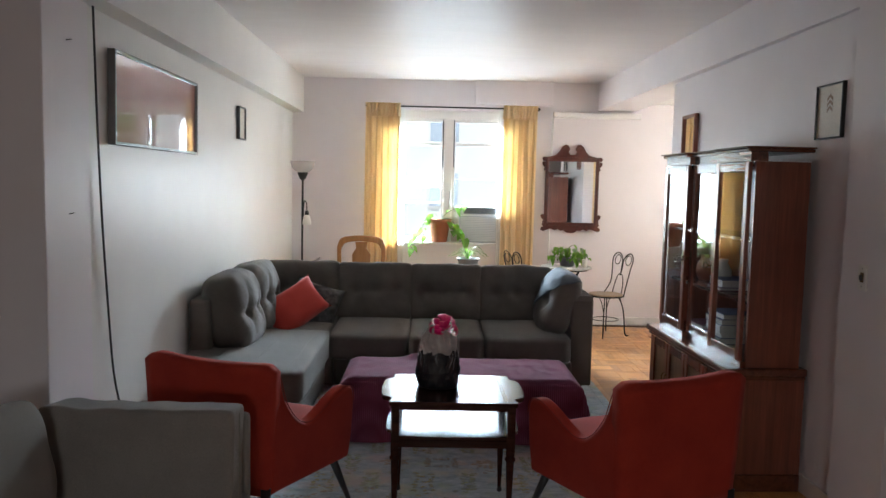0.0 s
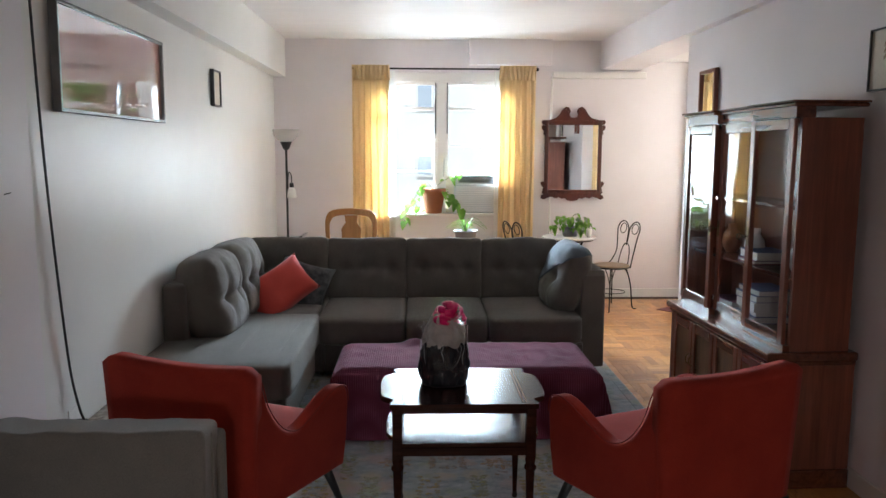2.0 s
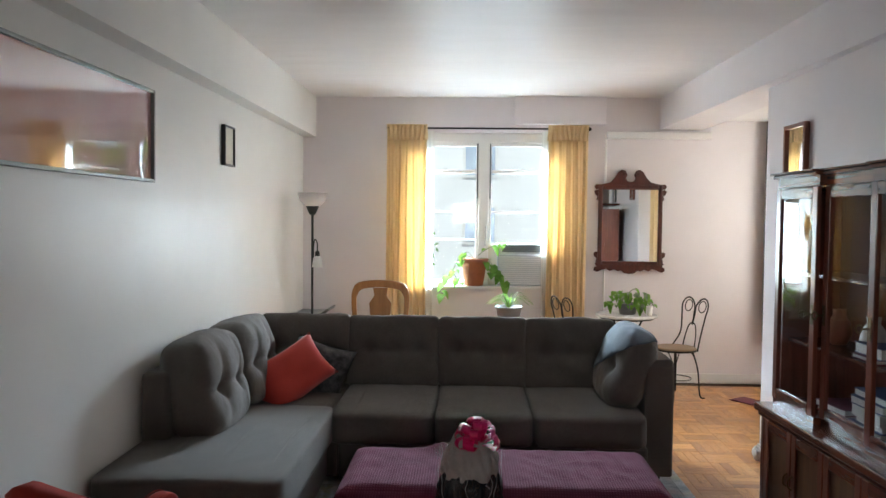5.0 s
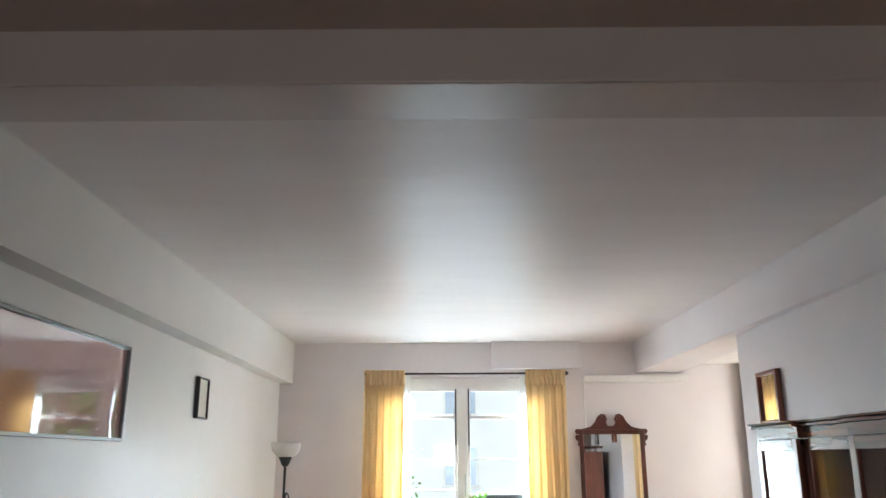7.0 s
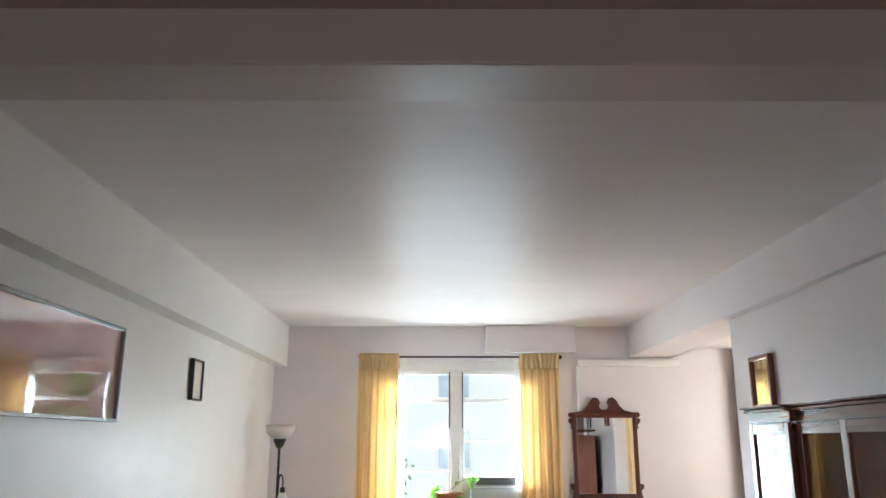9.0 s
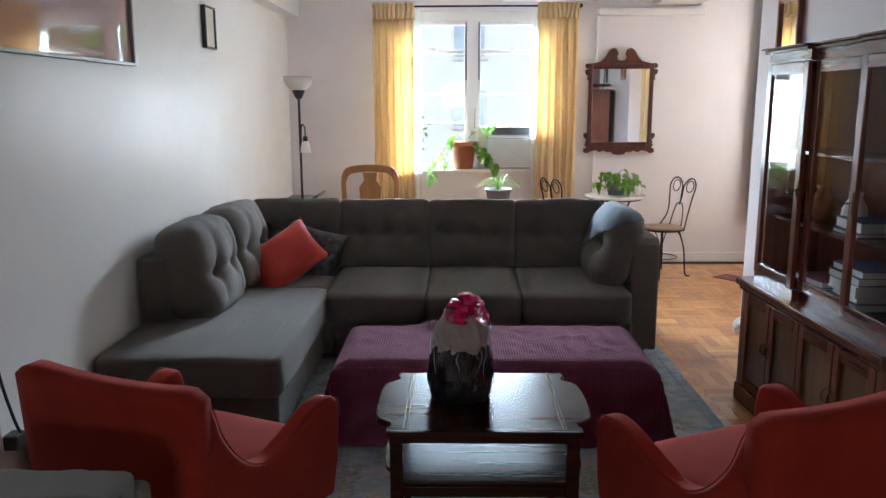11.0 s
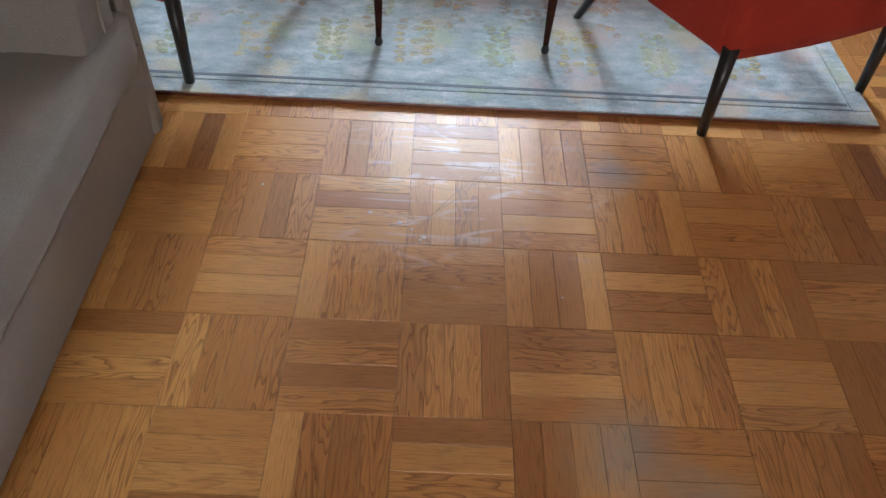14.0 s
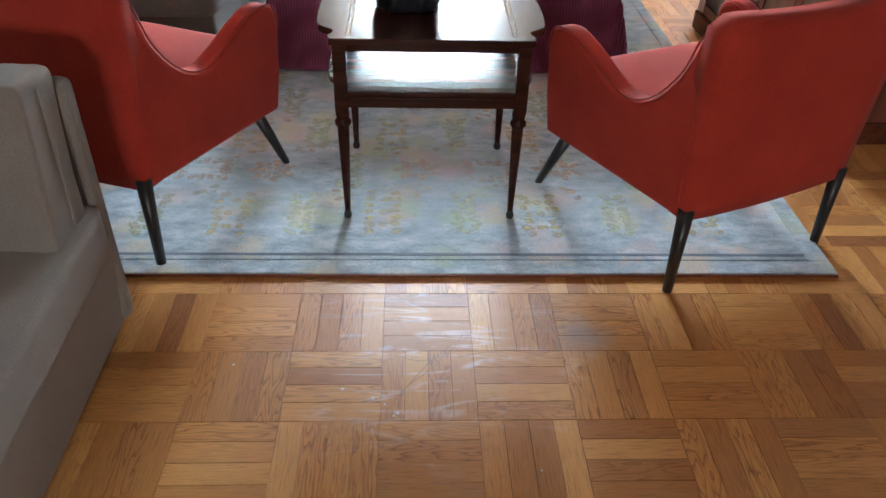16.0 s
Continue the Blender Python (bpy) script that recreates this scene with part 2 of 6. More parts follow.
_ms.inputs[0].default_value = 0.45
_nt.links.new(_tp.outputs[0], _ms.inputs[1]), _nt.links.new(_b.outputs[0], _ms.inputs[2]), _nt.links.new(_ms.outputs[0], _nt.nodes["Material Output"].inputs[0])
SHADE = surface("frosted_glass_shade", (0.8, 0.79, 0.76), (0.85, 0.84, 0.81), 4, 0.4, 120)
ACGREY = surface("air_conditioner_plastic", (0.68, 0.71, 0.72), (0.76, 0.78, 0.79), 4, 0.45, 150)
ACDARK = surface("air_conditioner_vent", (0.10, 0.11, 0.12), (0.14, 0.15, 0.16), 4, 0.5, 150)
TERRA = surface("terracotta", (0.36, 0.125, 0.065), (0.46, 0.18, 0.10), 7, 0.8, 150, 0.3, 0.002)
GREYPOT = surface("grey_glazed_pot", (0.16, 0.16, 0.165), (0.24, 0.24, 0.24), 6, 0.4, 120)
SOIL = surface("dark_soil", (0.02, 0.014, 0.01), (0.045, 0.03, 0.02), 40, 0.95, 200, 0.6, 0.006)
MARBLE = surface("pale_marble", (0.62, 0.60, 0.57), (0.78, 0.76, 0.73), 6, 0.25, 60, var=0.05)
SEATPAD = surface("worn_wood_seat", (0.25, 0.17, 0.10), (0.36, 0.25, 0.16), 8, 0.5, 120)
THROW = surface("blue_grey_knit", (0.10, 0.125, 0.155), (0.16, 0.19, 0.225), 8, 0.95, 260, 0.4, 0.002, var=0.2)
DARKCURTAIN = surface("dark_grey_cloth", (0.07, 0.065, 0.068), (0.11, 0.10, 0.10), 4, 0.9, 260)
BLACKBAG = surface("black_gift_wrap", (0.010, 0.011, 0.014), (0.022, 0.024, 0.03), 8, 0.45, 24, 0.3, 0.006, spec=0.2)
TISSUE = surface("white_tissue", (0.42, 0.385, 0.37), (0.58, 0.54, 0.52), 14, 0.75, 50, 0.7, 0.01)
BOW = surface("magenta_ribbon", (0.80, 0.012, 0.15), (0.88, 0.02, 0.21), 8, 0.35, 80)
PEWTER = surface("dark_pewter", (0.16, 0.16, 0.16), (0.22, 0.22, 0.215), 6, 0.4, 200, metal=0.6)
# greyer than the housing: shade between the slats put into the colour
ACGAP = surface("air_conditioner_gap_shade", (0.46, 0.50, 0.54), (0.54, 0.57, 0.60), 4, 0.5, 150)
ACMID = surface("air_conditioner_gap", (0.24, 0.26, 0.28), (0.3, 0.32, 0.34), 4, 0.5, 150)
BOOKW = surface("white_paper", (0.6, 0.58, 0.55), (0.7, 0.68, 0.65), 9, 0.7, 120)
BOOKP = surface("plum_cover", (0.13, 0.03, 0.06), (0.2, 0.05, 0.09), 9, 0.5, 120)
BOOKR = surface("red_cover", (0.3, 0.04, 0.03), (0.38, 0.06, 0.04), 9, 0.5, 120)
BOOKB = surface("blue_cover", (0.05, 0.07, 0.16), (0.08, 0.1, 0.22), 9, 0.5, 120)
WICKER = surface("patterned_box", (0.10, 0.05, 0.035), (0.45, 0.38, 0.32), 30, 0.8, 90, 0.4, 0.004)
PAPER = surface("cream_paper", (0.62, 0.56, 0.45), (0.68, 0.62, 0.51), 4, 0.5, 120)
CHEVRON = surface("brown_ink", (0.30, 0.20, 0.13), (0.36, 0.25, 0.17), 9, 0.6, 120)
LEAF2 = surface("pale_variegated_leaf", (0.09, 0.19, 0.06), (0.30, 0.36, 0.2), 24, 0.4, 60)
STEM = surface("green_stem", (0.10, 0.15, 0.05), (0.16, 0.2, 0.07), 9, 0.6, 60)


def make_glass(name, tint=(1, 1, 1), rough=0.0, wave=0.0):
    mat, nt, bs = nodes_of(name)
    bs.inputs["Base Color"].default_value = (*tint, 1)
    bs.inputs["Transmission Weight"].default_value = 1.0
    bs.inputs["Roughness"].default_value, bs.inputs["IOR"].default_value = rough, 1.45
    if wave:
        bumped(nt, bs, noise_tex(nt, mapped(nt, (1, 1, 0.6)), 5, 1), wave, 0.02)
    return mat


def make_pane(name, clear, gloss):
    """A thin flat sheet of clear glass."""
    mat, nt, _bs = nodes_of(name)
    tp, gl, ms, fr = (nt.nodes.new("ShaderNode" + n) for n in ("BsdfTransparent", "BsdfGlossy", "MixShader", "Fresnel"))
    tp.inputs[0].default_value = (*clear, 1)
    gl.inputs["Roughness"].default_value = 0.01
    fr.inputs["IOR"].default_value = gloss
    nt.links.new(fr.outputs[0], ms.inputs[0]), nt.links.new(tp.outputs[0], ms.inputs[1]), nt.links.new(gl.outputs[0], ms.inputs[2])
    nt.links.new(ms.outputs[0], nt.nodes["Material Output"].inputs[0])
    return mat


GLASS = make_pane("window_glass", (0.93, 0.96, 0.97), 1.45)
CABGLASS = make_glass("old_wavy_glass", (0.95, 0.97, 0.97), 0.0, 0.045)
CABGLASS.node_tree.nodes["Principled BSDF"].inputs["IOR"].default_value = 1.22
CELLO, _nt, _b = nodes_of("cellophane")
_tp, _gl, _ms = _nt.nodes.new("ShaderNodeBsdfTransparent"), _nt.nodes.new("ShaderNodeBsdfGlossy"), _nt.nodes.new("ShaderNodeMixShader")
_gl.inputs["Roughness"].default_value = 0.12
_bp = _nt.nodes.new("ShaderNodeBump")
_bp.inputs["Strength"].default_value, _bp.inputs["Distance"].default_value = 1.0, 0.03
_nt.links.new(noise_tex(_nt, mapped(_nt, (1, 1, 0.4)), 22, 3), _bp.inputs["Height"])
_nt.links.new(_bp.outputs[0], _gl.inputs["Normal"])
_ms.inputs[0].default_value = 0.07
_nt.links.new(_tp.outputs[0], _ms.inputs[1]), _nt.links.new(_gl.outputs[0], _ms.inputs[2]), _nt.links.new(_ms.outputs[0], _nt.nodes["Material Output"].inputs[0])

# pale opaque colour for highlights along the cellophane's creases
CREASE_GLINT = surface("cellophane_glint", (0.62, 0.62, 0.64), (0.75, 0.75, 0.77), 8, 0.2, 90)
MIRROR, _nt, _b = nodes_of("mirror_silver")
_b.inputs["Base Color"].default_value, _b.inputs["Metallic"].default_value, _b.inputs["Roughness"].default_value = (0.88, 0.9, 0.9, 1), 1.0, 0.02

# a poster under wavy clear plastic
POSTER, _nt, _b = nodes_of("poster_under_plastic")
_v = mapped(_nt)
_nt.links.new(ramp(_nt, noise_tex(_nt, _v, 1.6, 2), ((0.35, (0.40, 0.18, 0.165)), (0.65, (0.44, 0.24, 0.21)))), _b.inputs["Base Color"])
_b.inputs["Roughness"].default_value, _b.inputs["IOR"].default_value = 0.03, 3.6
bumped(_nt, _b, noise_tex(_nt, mapped(_nt, (1, 0.5, 1)), 3.2, 1), 0.02, 0.05)


def cloth_through(name, c1, c2, share):
    """Thin cloth that lets light through."""
    mat, nt, bs = nodes_of(name)
    vec = mapped(nt, (6, 6, 0.7))
    col = ramp(nt, noise_tex(nt, vec, 3, 4), ((0.3, c1), (0.7, c2)))
    weave = noise_tex(nt, mapped(nt), 500, 2)
    nt.links.new(col, bs.inputs["Base Color"])
    bs.inputs["Roughness"].default_value = 0.85
    bumped(nt, bs, weave, 0.2, 0.001)
    tr = nt.nodes.new("ShaderNodeBsdfTranslucent")
    nt.links.new(col, tr.inputs[0])
    ms = nt.nodes.new("ShaderNodeMixShader")
    ms.inputs[0].default_value = share
    nt.links.new(bs.outputs[0], ms.inputs[1])
    nt.links.new(tr.outputs[0], ms.inputs[2])
    nt.links.new(ms.outputs[0], nt.nodes["Material Output"].inputs[0])
    return mat


CURTAIN = cloth_through("amber_curtain", (0.82, 0.62, 0.34), (0.88, 0.71, 0.43), 0.40)
LEAF = cloth_through("waxy_leaf", (0.10, 0.25, 0.03), (0.24, 0.42, 0.07), 0.45)
CREAMCLOTH = cloth_through("cream_cloth", (0.86, 0.76, 0.64), (0.90, 0.82, 0.70), 0.75)
SHEER = cloth_through("white_sheer", (0.8, 0.79, 0.76), (0.86, 0.85, 0.82), 0.55)

# waffle blanket
BLANKET, _nt, _b = nodes_of("plum_waffle_blanket")
_v = mapped(_nt)
_w = []
for _ax in ("X", "Y"):
    w = _nt.nodes.new("ShaderNodeTexWave")
    w.bands_direction, w.inputs["Scale"].default_value, w.inputs["Distortion"].default_value = _ax, 26, 0.6
    _nt.links.new(_v, w.inputs["Vector"])
    _w.append(w.outputs["Fac"])
_m = _nt.nodes.new("ShaderNodeMath")
_m.operation = "MULTIPLY"
_nt.links.new(_w[0], _m.inputs[0]), _nt.links.new(_w[1], _m.inputs[1])
_c = mix(_nt, _m.outputs[0], (0.15, 0.036, 0.070), (0.23, 0.070, 0.122))
_c = mix(_nt, 1.0, _c, ramp(_nt, noise_tex(_nt, _v, 5, 4), ((0.3, (0.8, 0.8, 0.8)), (0.7, (1.15, 1.1, 1.1)))), "MULTIPLY")
_nt.links.new(_c, _b.inputs["Base Color"])
_b.inputs["Roughness"].default_value, _b.inputs["Specular IOR Level"].default_value = 0.95, 0.2
bumped(_nt, _b, _m.outputs[0], 0.4, 0.004)

# faded rug: blue-grey ground with worn flowers and streaks, darker edge bands
RUG, _nt, _b = nodes_of("faded_floral_rug")
_v = mapped(_nt)
_base = ramp(_nt, noise_tex(_nt, mapped(_nt, (4, 8, 1)), 2.6, 8, 0.7), ((0.30, (0.12, 0.185, 0.245)), (0.5, (0.285, 0.385, 0.45)), (0.70, (0.55, 0.61, 0.64))))


def blotches(scale, colour, lo, hi, offset):
    global _base
    mp = _nt.nodes.new("ShaderNodeMapping")
    mp.inputs["Location"].default_value = offset
    _nt.links.new(_v, mp.inputs[0])
    vo = _nt.nodes.new("ShaderNodeTexVoronoi")
    vo.inputs["Scale"].default_value = scale
    _nt.links.new(mp.outputs[0], vo.inputs["Vector"])
    petals = noise_tex(_nt, mp.outputs[0], scale * 7, 3)
    ad = _nt.nodes.new("ShaderNodeMath")
    ad.operation, ad.inputs[1].default_value = "MULTIPLY_ADD", 0.55
    _nt.links.new(petals, ad.inputs[0])
    _nt.links.new(vo.outputs["Distance"], ad.inputs[2])
    _base = mix(_nt, ramp(_nt, ad.outputs[0], ((lo, (0.75,) * 3), (hi, (0,) * 3))), _base, colour)


blotches(4.6, (0.50, 0.46, 0.30), 0.40, 0.66, (0.3, 0.1, 0))
blotches(5.2, (0.32, 0.42, 0.27), 0.40, 0.64, (3.3, 1.7, 0))
blotches(3.9, (0.52, 0.40, 0.31), 0.36, 0.56, (6.1, 4.2, 0))
blotches(4.4, (0.46, 0.38, 0.40), 0.40, 0.62, (2.2, 7.9, 0))
_base = mix(_nt, 1.0, _base, ramp(_nt, noise_tex(_nt, mapped(_nt, (60, 160, 1)), 2.0, 3), ((0.3, (0.72, 0.72, 0.72)), (0.7, (1.22, 1.22, 1.22)))), "MULTIPLY")
_nt.links.new(_base, _b.inputs["Base Color"])
_b.inputs["Roughness"].default_value, _b.inputs["Sheen Weight"].default_value = 0.9, 0.55
bumped(_nt, _b, noise_tex(_nt, mapped(_nt, (40, 120, 1)), 3.0, 4), 0.5, 0.004)
def worn_dye(name, c1, c2):
    """Dyed pile rubbed away in places."""
    mat, nt, bs = nodes_of(name)
    vec = mapped(nt)
    nt.links.new(ramp(nt, noise_tex(nt, vec, 30, 4), ((0.3, c1), (0.7, c2))), bs.inputs["Base Color"])
    bs.inputs["Roughness"].default_value = 0.95
    tp, ms = nt.nodes.new("ShaderNodeBsdfTransparent"), nt.nodes.new("ShaderNodeMixShader")
    nt.links.new(ramp(nt, noise_tex(nt, mapped(nt, (1, 2.2, 1)), 48, 5, 0.7), ((0.38, (0.0, 0.0, 0.0)), (0.66, (0.72, 0.72, 0.72)))), ms.inputs[0])
    nt.links.new(tp.outputs[0], ms.inputs[1]), nt.links.new(bs.outputs[0], ms.inputs[2])
    nt.links.new(ms.outputs[0], nt.nodes["Material Output"].inputs[0])
    return mat


DYES = [worn_dye("yellow_dye", (0.86, 0.77, 0.36), (0.90, 0.83, 0.48)), worn_dye("sage_dye", (0.70, 0.78, 0.46), (0.76, 0.83, 0.56)),
        worn_dye("coral_dye", (0.90, 0.66, 0.42), (0.93, 0.74, 0.52)), worn_dye("rose_dye", (0.74, 0.58, 0.42), (0.80, 0.66, 0.52))]
RUGEDGE = surface("rug_border", (0.11, 0.145, 0.18), (0.20, 0.24, 0.28), 8, 0.95, 200, 0.5, 0.003)

# oak strips: each its own tone and figure, grain along u
OAK, _nt, _b = nodes_of("oak_parquet")
_uv = _nt.nodes.new("ShaderNodeUVMap")
_oi, _ge = _nt.nodes.new("ShaderNodeObjectInfo"), _nt.nodes.new("ShaderNodeNewGeometry")
_ad = _nt.nodes.new("ShaderNodeMath")
_ad.operation = "ADD"
_nt.links.new(_oi.outputs["Random"], _ad.inputs[0]), _nt.links.new(_ge.outputs["Random Per Island"], _ad.inputs[1])
_fr = _nt.nodes.new("ShaderNodeMath")
_fr.operation = "FRACT"
_nt.links.new(_ad.outputs[0], _fr.inputs[0])
RND = _fr.outputs[0]
_cx = _nt.nodes.new("ShaderNodeCombineXYZ")
_mm = _nt.nodes.new("ShaderNodeMath")
_mm.operation, _mm.inputs[1].default_value = "MULTIPLY", 37.0
_nt.links.new(RND, _mm.inputs[0])
_nt.links.new(_mm.outputs[0], _cx.inputs[0]), _nt.links.new(_mm.outputs[0], _cx.inputs[1])
_va = _nt.nodes.new("ShaderNodeVectorMath")
_va.operation = "ADD"
_nt.links.new(_uv.outputs[0], _va.inputs[0]), _nt.links.new(_cx.outputs[0], _va.inputs[1])


def uvmap(sx, sy):
    mp = _nt.nodes.new("ShaderNodeMapping")
    mp.inputs["Scale"].default_value = (sx, sy, 1)
    _nt.links.new(_va.outputs[0], mp.inputs[0])
    return mp.outputs[0]




def maths(op, a, b):
    m = _nt.nodes.new("ShaderNodeMath")
    m.operation = op
    for sock, v in zip(m.inputs, (a, b)):
        if isinstance(v, (int, float)):
            sock.default_value = v
        else:
            _nt.links.new(v, sock)
    return m.outputs[0]


# growth rings cut along the strip: long loops, bold on some strips and faint on others
_rings = maths("FRACT", maths("MULTIPLY", noise_tex(_nt, uvmap(2.8, 19), 1.0, 1.9), 13.0), 0.0)
_bold = maths("FRACT", maths("MULTIPLY", RND, 13.7), 0.0)
_line = ramp(_nt, _rings, ((0.0, (0.38, 0.27, 0.19)), (0.12, (0.68, 0.58, 0.48)), (0.40, (1.03, 1.03, 1.03)), (0.93, (1.07, 1.07, 1.06)), (1.0, (0.66, 0.56, 0.46))))
_line = mix(_nt, ramp(_nt, _bold, ((0.3, (0.12,) * 3), (0.8, (0.85,) * 3))), (1.0, 1.0, 1.0), _line)
_pores = noise_tex(_nt, uvmap(14, 420), 1.0, 4, 0.7)
_tone = ramp(_nt, RND, ((0.0, (0.41, 0.172, 0.045)), (0.25, (0.52, 0.235, 0.064)), (0.6, (0.59, 0.28, 0.08)), (0.9, (0.69, 0.36, 0.115)), (1.0, (0.34, 0.135, 0.042))))
_c = mix(_nt, 1.0, _tone, _line, "MULTIPLY")
_c = mix(_nt, 1.0, _c, ramp(_nt, _pores, ((0.36, (0.62, 0.56, 0.5)), (0.48, (1.02, 1.02, 1.02)))), "MULTIPLY")
_geo = _nt.nodes.new("ShaderNodeNewGeometry")
_wr = noise_tex(_nt, _geo.outputs["Position"], 5.0, 6, 0.65)
_rr = _nt.nodes.new("ShaderNodeMapRange")
_rr.inputs[1].default_value, _rr.inputs[2].default_value, _rr.inputs[3].default_value, _rr.inputs[4].default_value = 0.3, 0.7, 0.28, 0.42
_nt.links.new(_wr, _rr.inputs[0])
_nt.links.new(_rr.outputs[0], _b.inputs["Roughness"])
# scuffs and grey wear where people walk
_worn = ramp(_nt, noise_tex(_nt, _geo.outputs["Position"], 2.3, 7, 0.75), ((0.62, (0, 0, 0)), (0.78, (0.3, 0.3, 0.3))))
_c = mix(_nt, _worn, _c, (0.36, 0.27, 0.20))
for _px, _py, _rad, _col in ((0.40, 1.80, 0.17, (0.30, 0.28, 0.24)), (0.47, 2.64, 0.10, (0.22, 0.22, 0.24)), (0.55, 1.70, 0.13, (0.33, 0.28, 0.22))):
    _ds = _nt.nodes.new("ShaderNodeVectorMath")
    _ds.operation, _ds.inputs[1].default_value = "DISTANCE", (_px, _py, 0)
    _nt.links.new(_geo.outputs["Position"], _ds.inputs[0])
    _ma = _nt.nodes.new("ShaderNodeMath")
    _ma.operation, _ma.inputs[1].default_value = "MULTIPLY_ADD", _rad * 1.6
    _nt.links.new(_wr, _ma.inputs[0]), _nt.links.new(_ds.outputs["Value"], _ma.inputs[2])
    _c = mix(_nt, ramp(_nt, _ma.outputs[0], ((_rad * 1.0, (0.6,) * 3), (_rad * 1.7, (0,) * 3))), _c, _col)
# the dull, scratched patch before the rug
_dp = _nt.nodes.new("ShaderNodeVectorMath")
_dp.operation, _dp.inputs[1].default_value = "DISTANCE", (0.08, 2.58, 0)
_nt.links.new(_geo.outputs["Position"], _dp.inputs[0])
_patch = ramp(_nt, maths("ADD", _dp.outputs["Value"], maths("MULTIPLY", _wr, 0.5)), ((0.34, (1.0,) * 3), (0.68, (0.0,) * 3)))
_scr = []
for _ang, _sh in ((38, 1.7), (74, 5.1), (-12, 9.3), (8, 3.3)):
    _mp = _nt.nodes.new("ShaderNodeMapping")
    _mp.inputs["Rotation"].default_value, _mp.inputs["Scale"].default_value, _mp.inputs["Location"].default_value = (0, 0, radians(_ang)), (0.8, 6.5, 1), (_sh, _sh, 0)
    _nt.links.new(_geo.outputs["Position"], _mp.inputs[0])
    _scr.append(ramp(_nt, maths("ABSOLUTE", maths("SUBTRACT", noise_tex(_nt, _mp.outputs[0], 1.0, 1.5), 0.5), 0.0), ((0.003, (1.0,) * 3), (0.009, (0.0,) * 3))))
_s = maths("MAXIMUM", maths("MAXIMUM", _scr[0], _scr[1]), maths("MAXIMUM", _scr[2], _scr[3]))
_s = maths("MULTIPLY", maths("MULTIPLY", _s, _patch), ramp(_nt, noise_tex(_nt, _geo.outputs["Position"], 9.0, 3), ((0.45, (0.0,) * 3), (0.6, (0.8,) * 3))))
_c = mix(_nt, maths("MULTIPLY", _patch, 0.20), _c, (0.62, 0.50, 0.42))
_c = mix(_nt, maths("MULTIPLY", _s, 0.75), _c, (0.82, 0.76, 0.70))
_nt.links.new(_c, _b.inputs["Base Color"])
_nt.links.new(maths("ADD", _rr.outputs[0], maths("MULTIPLY", _patch, 0.16)), _b.inputs["Roughness"])
_b.inputs["Coat Weight"].default_value, _b.inputs["Coat Roughness"].default_value = 0.35, 0.38
bumped(_nt, _b, _pores, 0.2, 0.0008)

BRICK, _nt, _b = nodes_of("red_brick_facade")
_bt = _nt.nodes.new("ShaderNodeTexBrick")
_bt.inputs["Color1"].default_value, _bt.inputs["Color2"].default_value = (0.42, 0.20, 0.15, 1), (0.50, 0.26, 0.20, 1)
_bt.inputs["Mortar"].default_value, _bt.inputs["Scale"].default_value = (0.5, 0.46, 0.42, 1), 4.0
_sx = _nt.nodes.new("ShaderNodeMapping")
_sx.inputs["Rotation"].default_value = (radians(90), 0, 0)
_tc = _nt.nodes.new("ShaderNodeTexCoord")
_nt.links.new(_tc.outputs["Object"], _sx.inputs[0]), _nt.links.new(_sx.outputs[0], _bt.inputs["Vector"])
_nt.links.new(_bt.outputs[0], _b.inputs["Base Color"])
_b.inputs["Roughness"].default_value = 0.85
RENDER = surface("pale_house_render", (0.66, 0.65, 0.62), (0.76, 0.75, 0.72), 0.6, 0.85, 12)
STONE = surface("pale_stone", (0.60, 0.58, 0.54), (0.70, 0.68, 0.63), 2, 0.8, 30)
ASPHALT = surface("pale_concrete_street", (0.19, 0.186, 0.178), (0.27, 0.264, 0.25), 0.3, 0.9, 20)
# pale blue base: the sky mirrored in the far panes, put into the colour
SKYPANE = surface("far_window_pane", (0.30, 0.35, 0.42), (0.42, 0.47, 0.54), 1, 0.12, 20)
BARK = surface("grey_bark", (0.09, 0.07, 0.05), (0.15, 0.12, 0.09), 6, 0.95, 60, 0.6, 0.02)
FOLIAGE = surface("street_tree_leaves", (0.09, 0.18, 0.03), (0.16, 0.30, 0.06), 2, 0.6, 20)



# ---- structure ----
def setting(name, bm, mat, label, category):
    return tagged(finish(name, bm, mat), label, category, kind="structure")


XL, XR, YF, ZC = -1.60, 1.935, 8.49, 2.713      # left wall, right wall, window wall, ceiling
WX0, WX1, WZ0, WZ1 = -0.60, 0.90, 0.88, 2.38     # window opening
AX = 3.3                                         # far side of the alcove
BEAM0, BEAM1, BEAMZ = 2.91, 3.14, 2.585          # cross beam

sub = setting("floor", box(-3.0, AX + 0.2, -3.0, YF + 0.25, -0.15, -0.0045), SUBFLOOR, "worn honey-coloured oak parquet floor laid in squares", "floor")

bm = bmesh.new()
add_box(bm, XL - 0.2, WX0, YF, YF + 0.26, 0, ZC)
add_box(bm, WX1, AX + 0.2, YF, YF + 0.26, 0, ZC)
add_box(bm, WX0, WX1, YF, YF + 0.26, 0, WZ0)
add_box(bm, WX0, WX1, YF, YF + 0.26, WZ1, ZC)
setting("wall_north", bm, WALL, "off-white painted wall around the window", "wall")
setting("wall_west", box(XL - 0.2, XL, 3.36, YF, 0, ZC), WEST, "glossy off-white painted long wall", "wall")
setting("soffit", box(XL, -1.475, BEAM1, YF, 2.327, ZC), WEST, "boxed painted soffit along the long wall", "soffit")
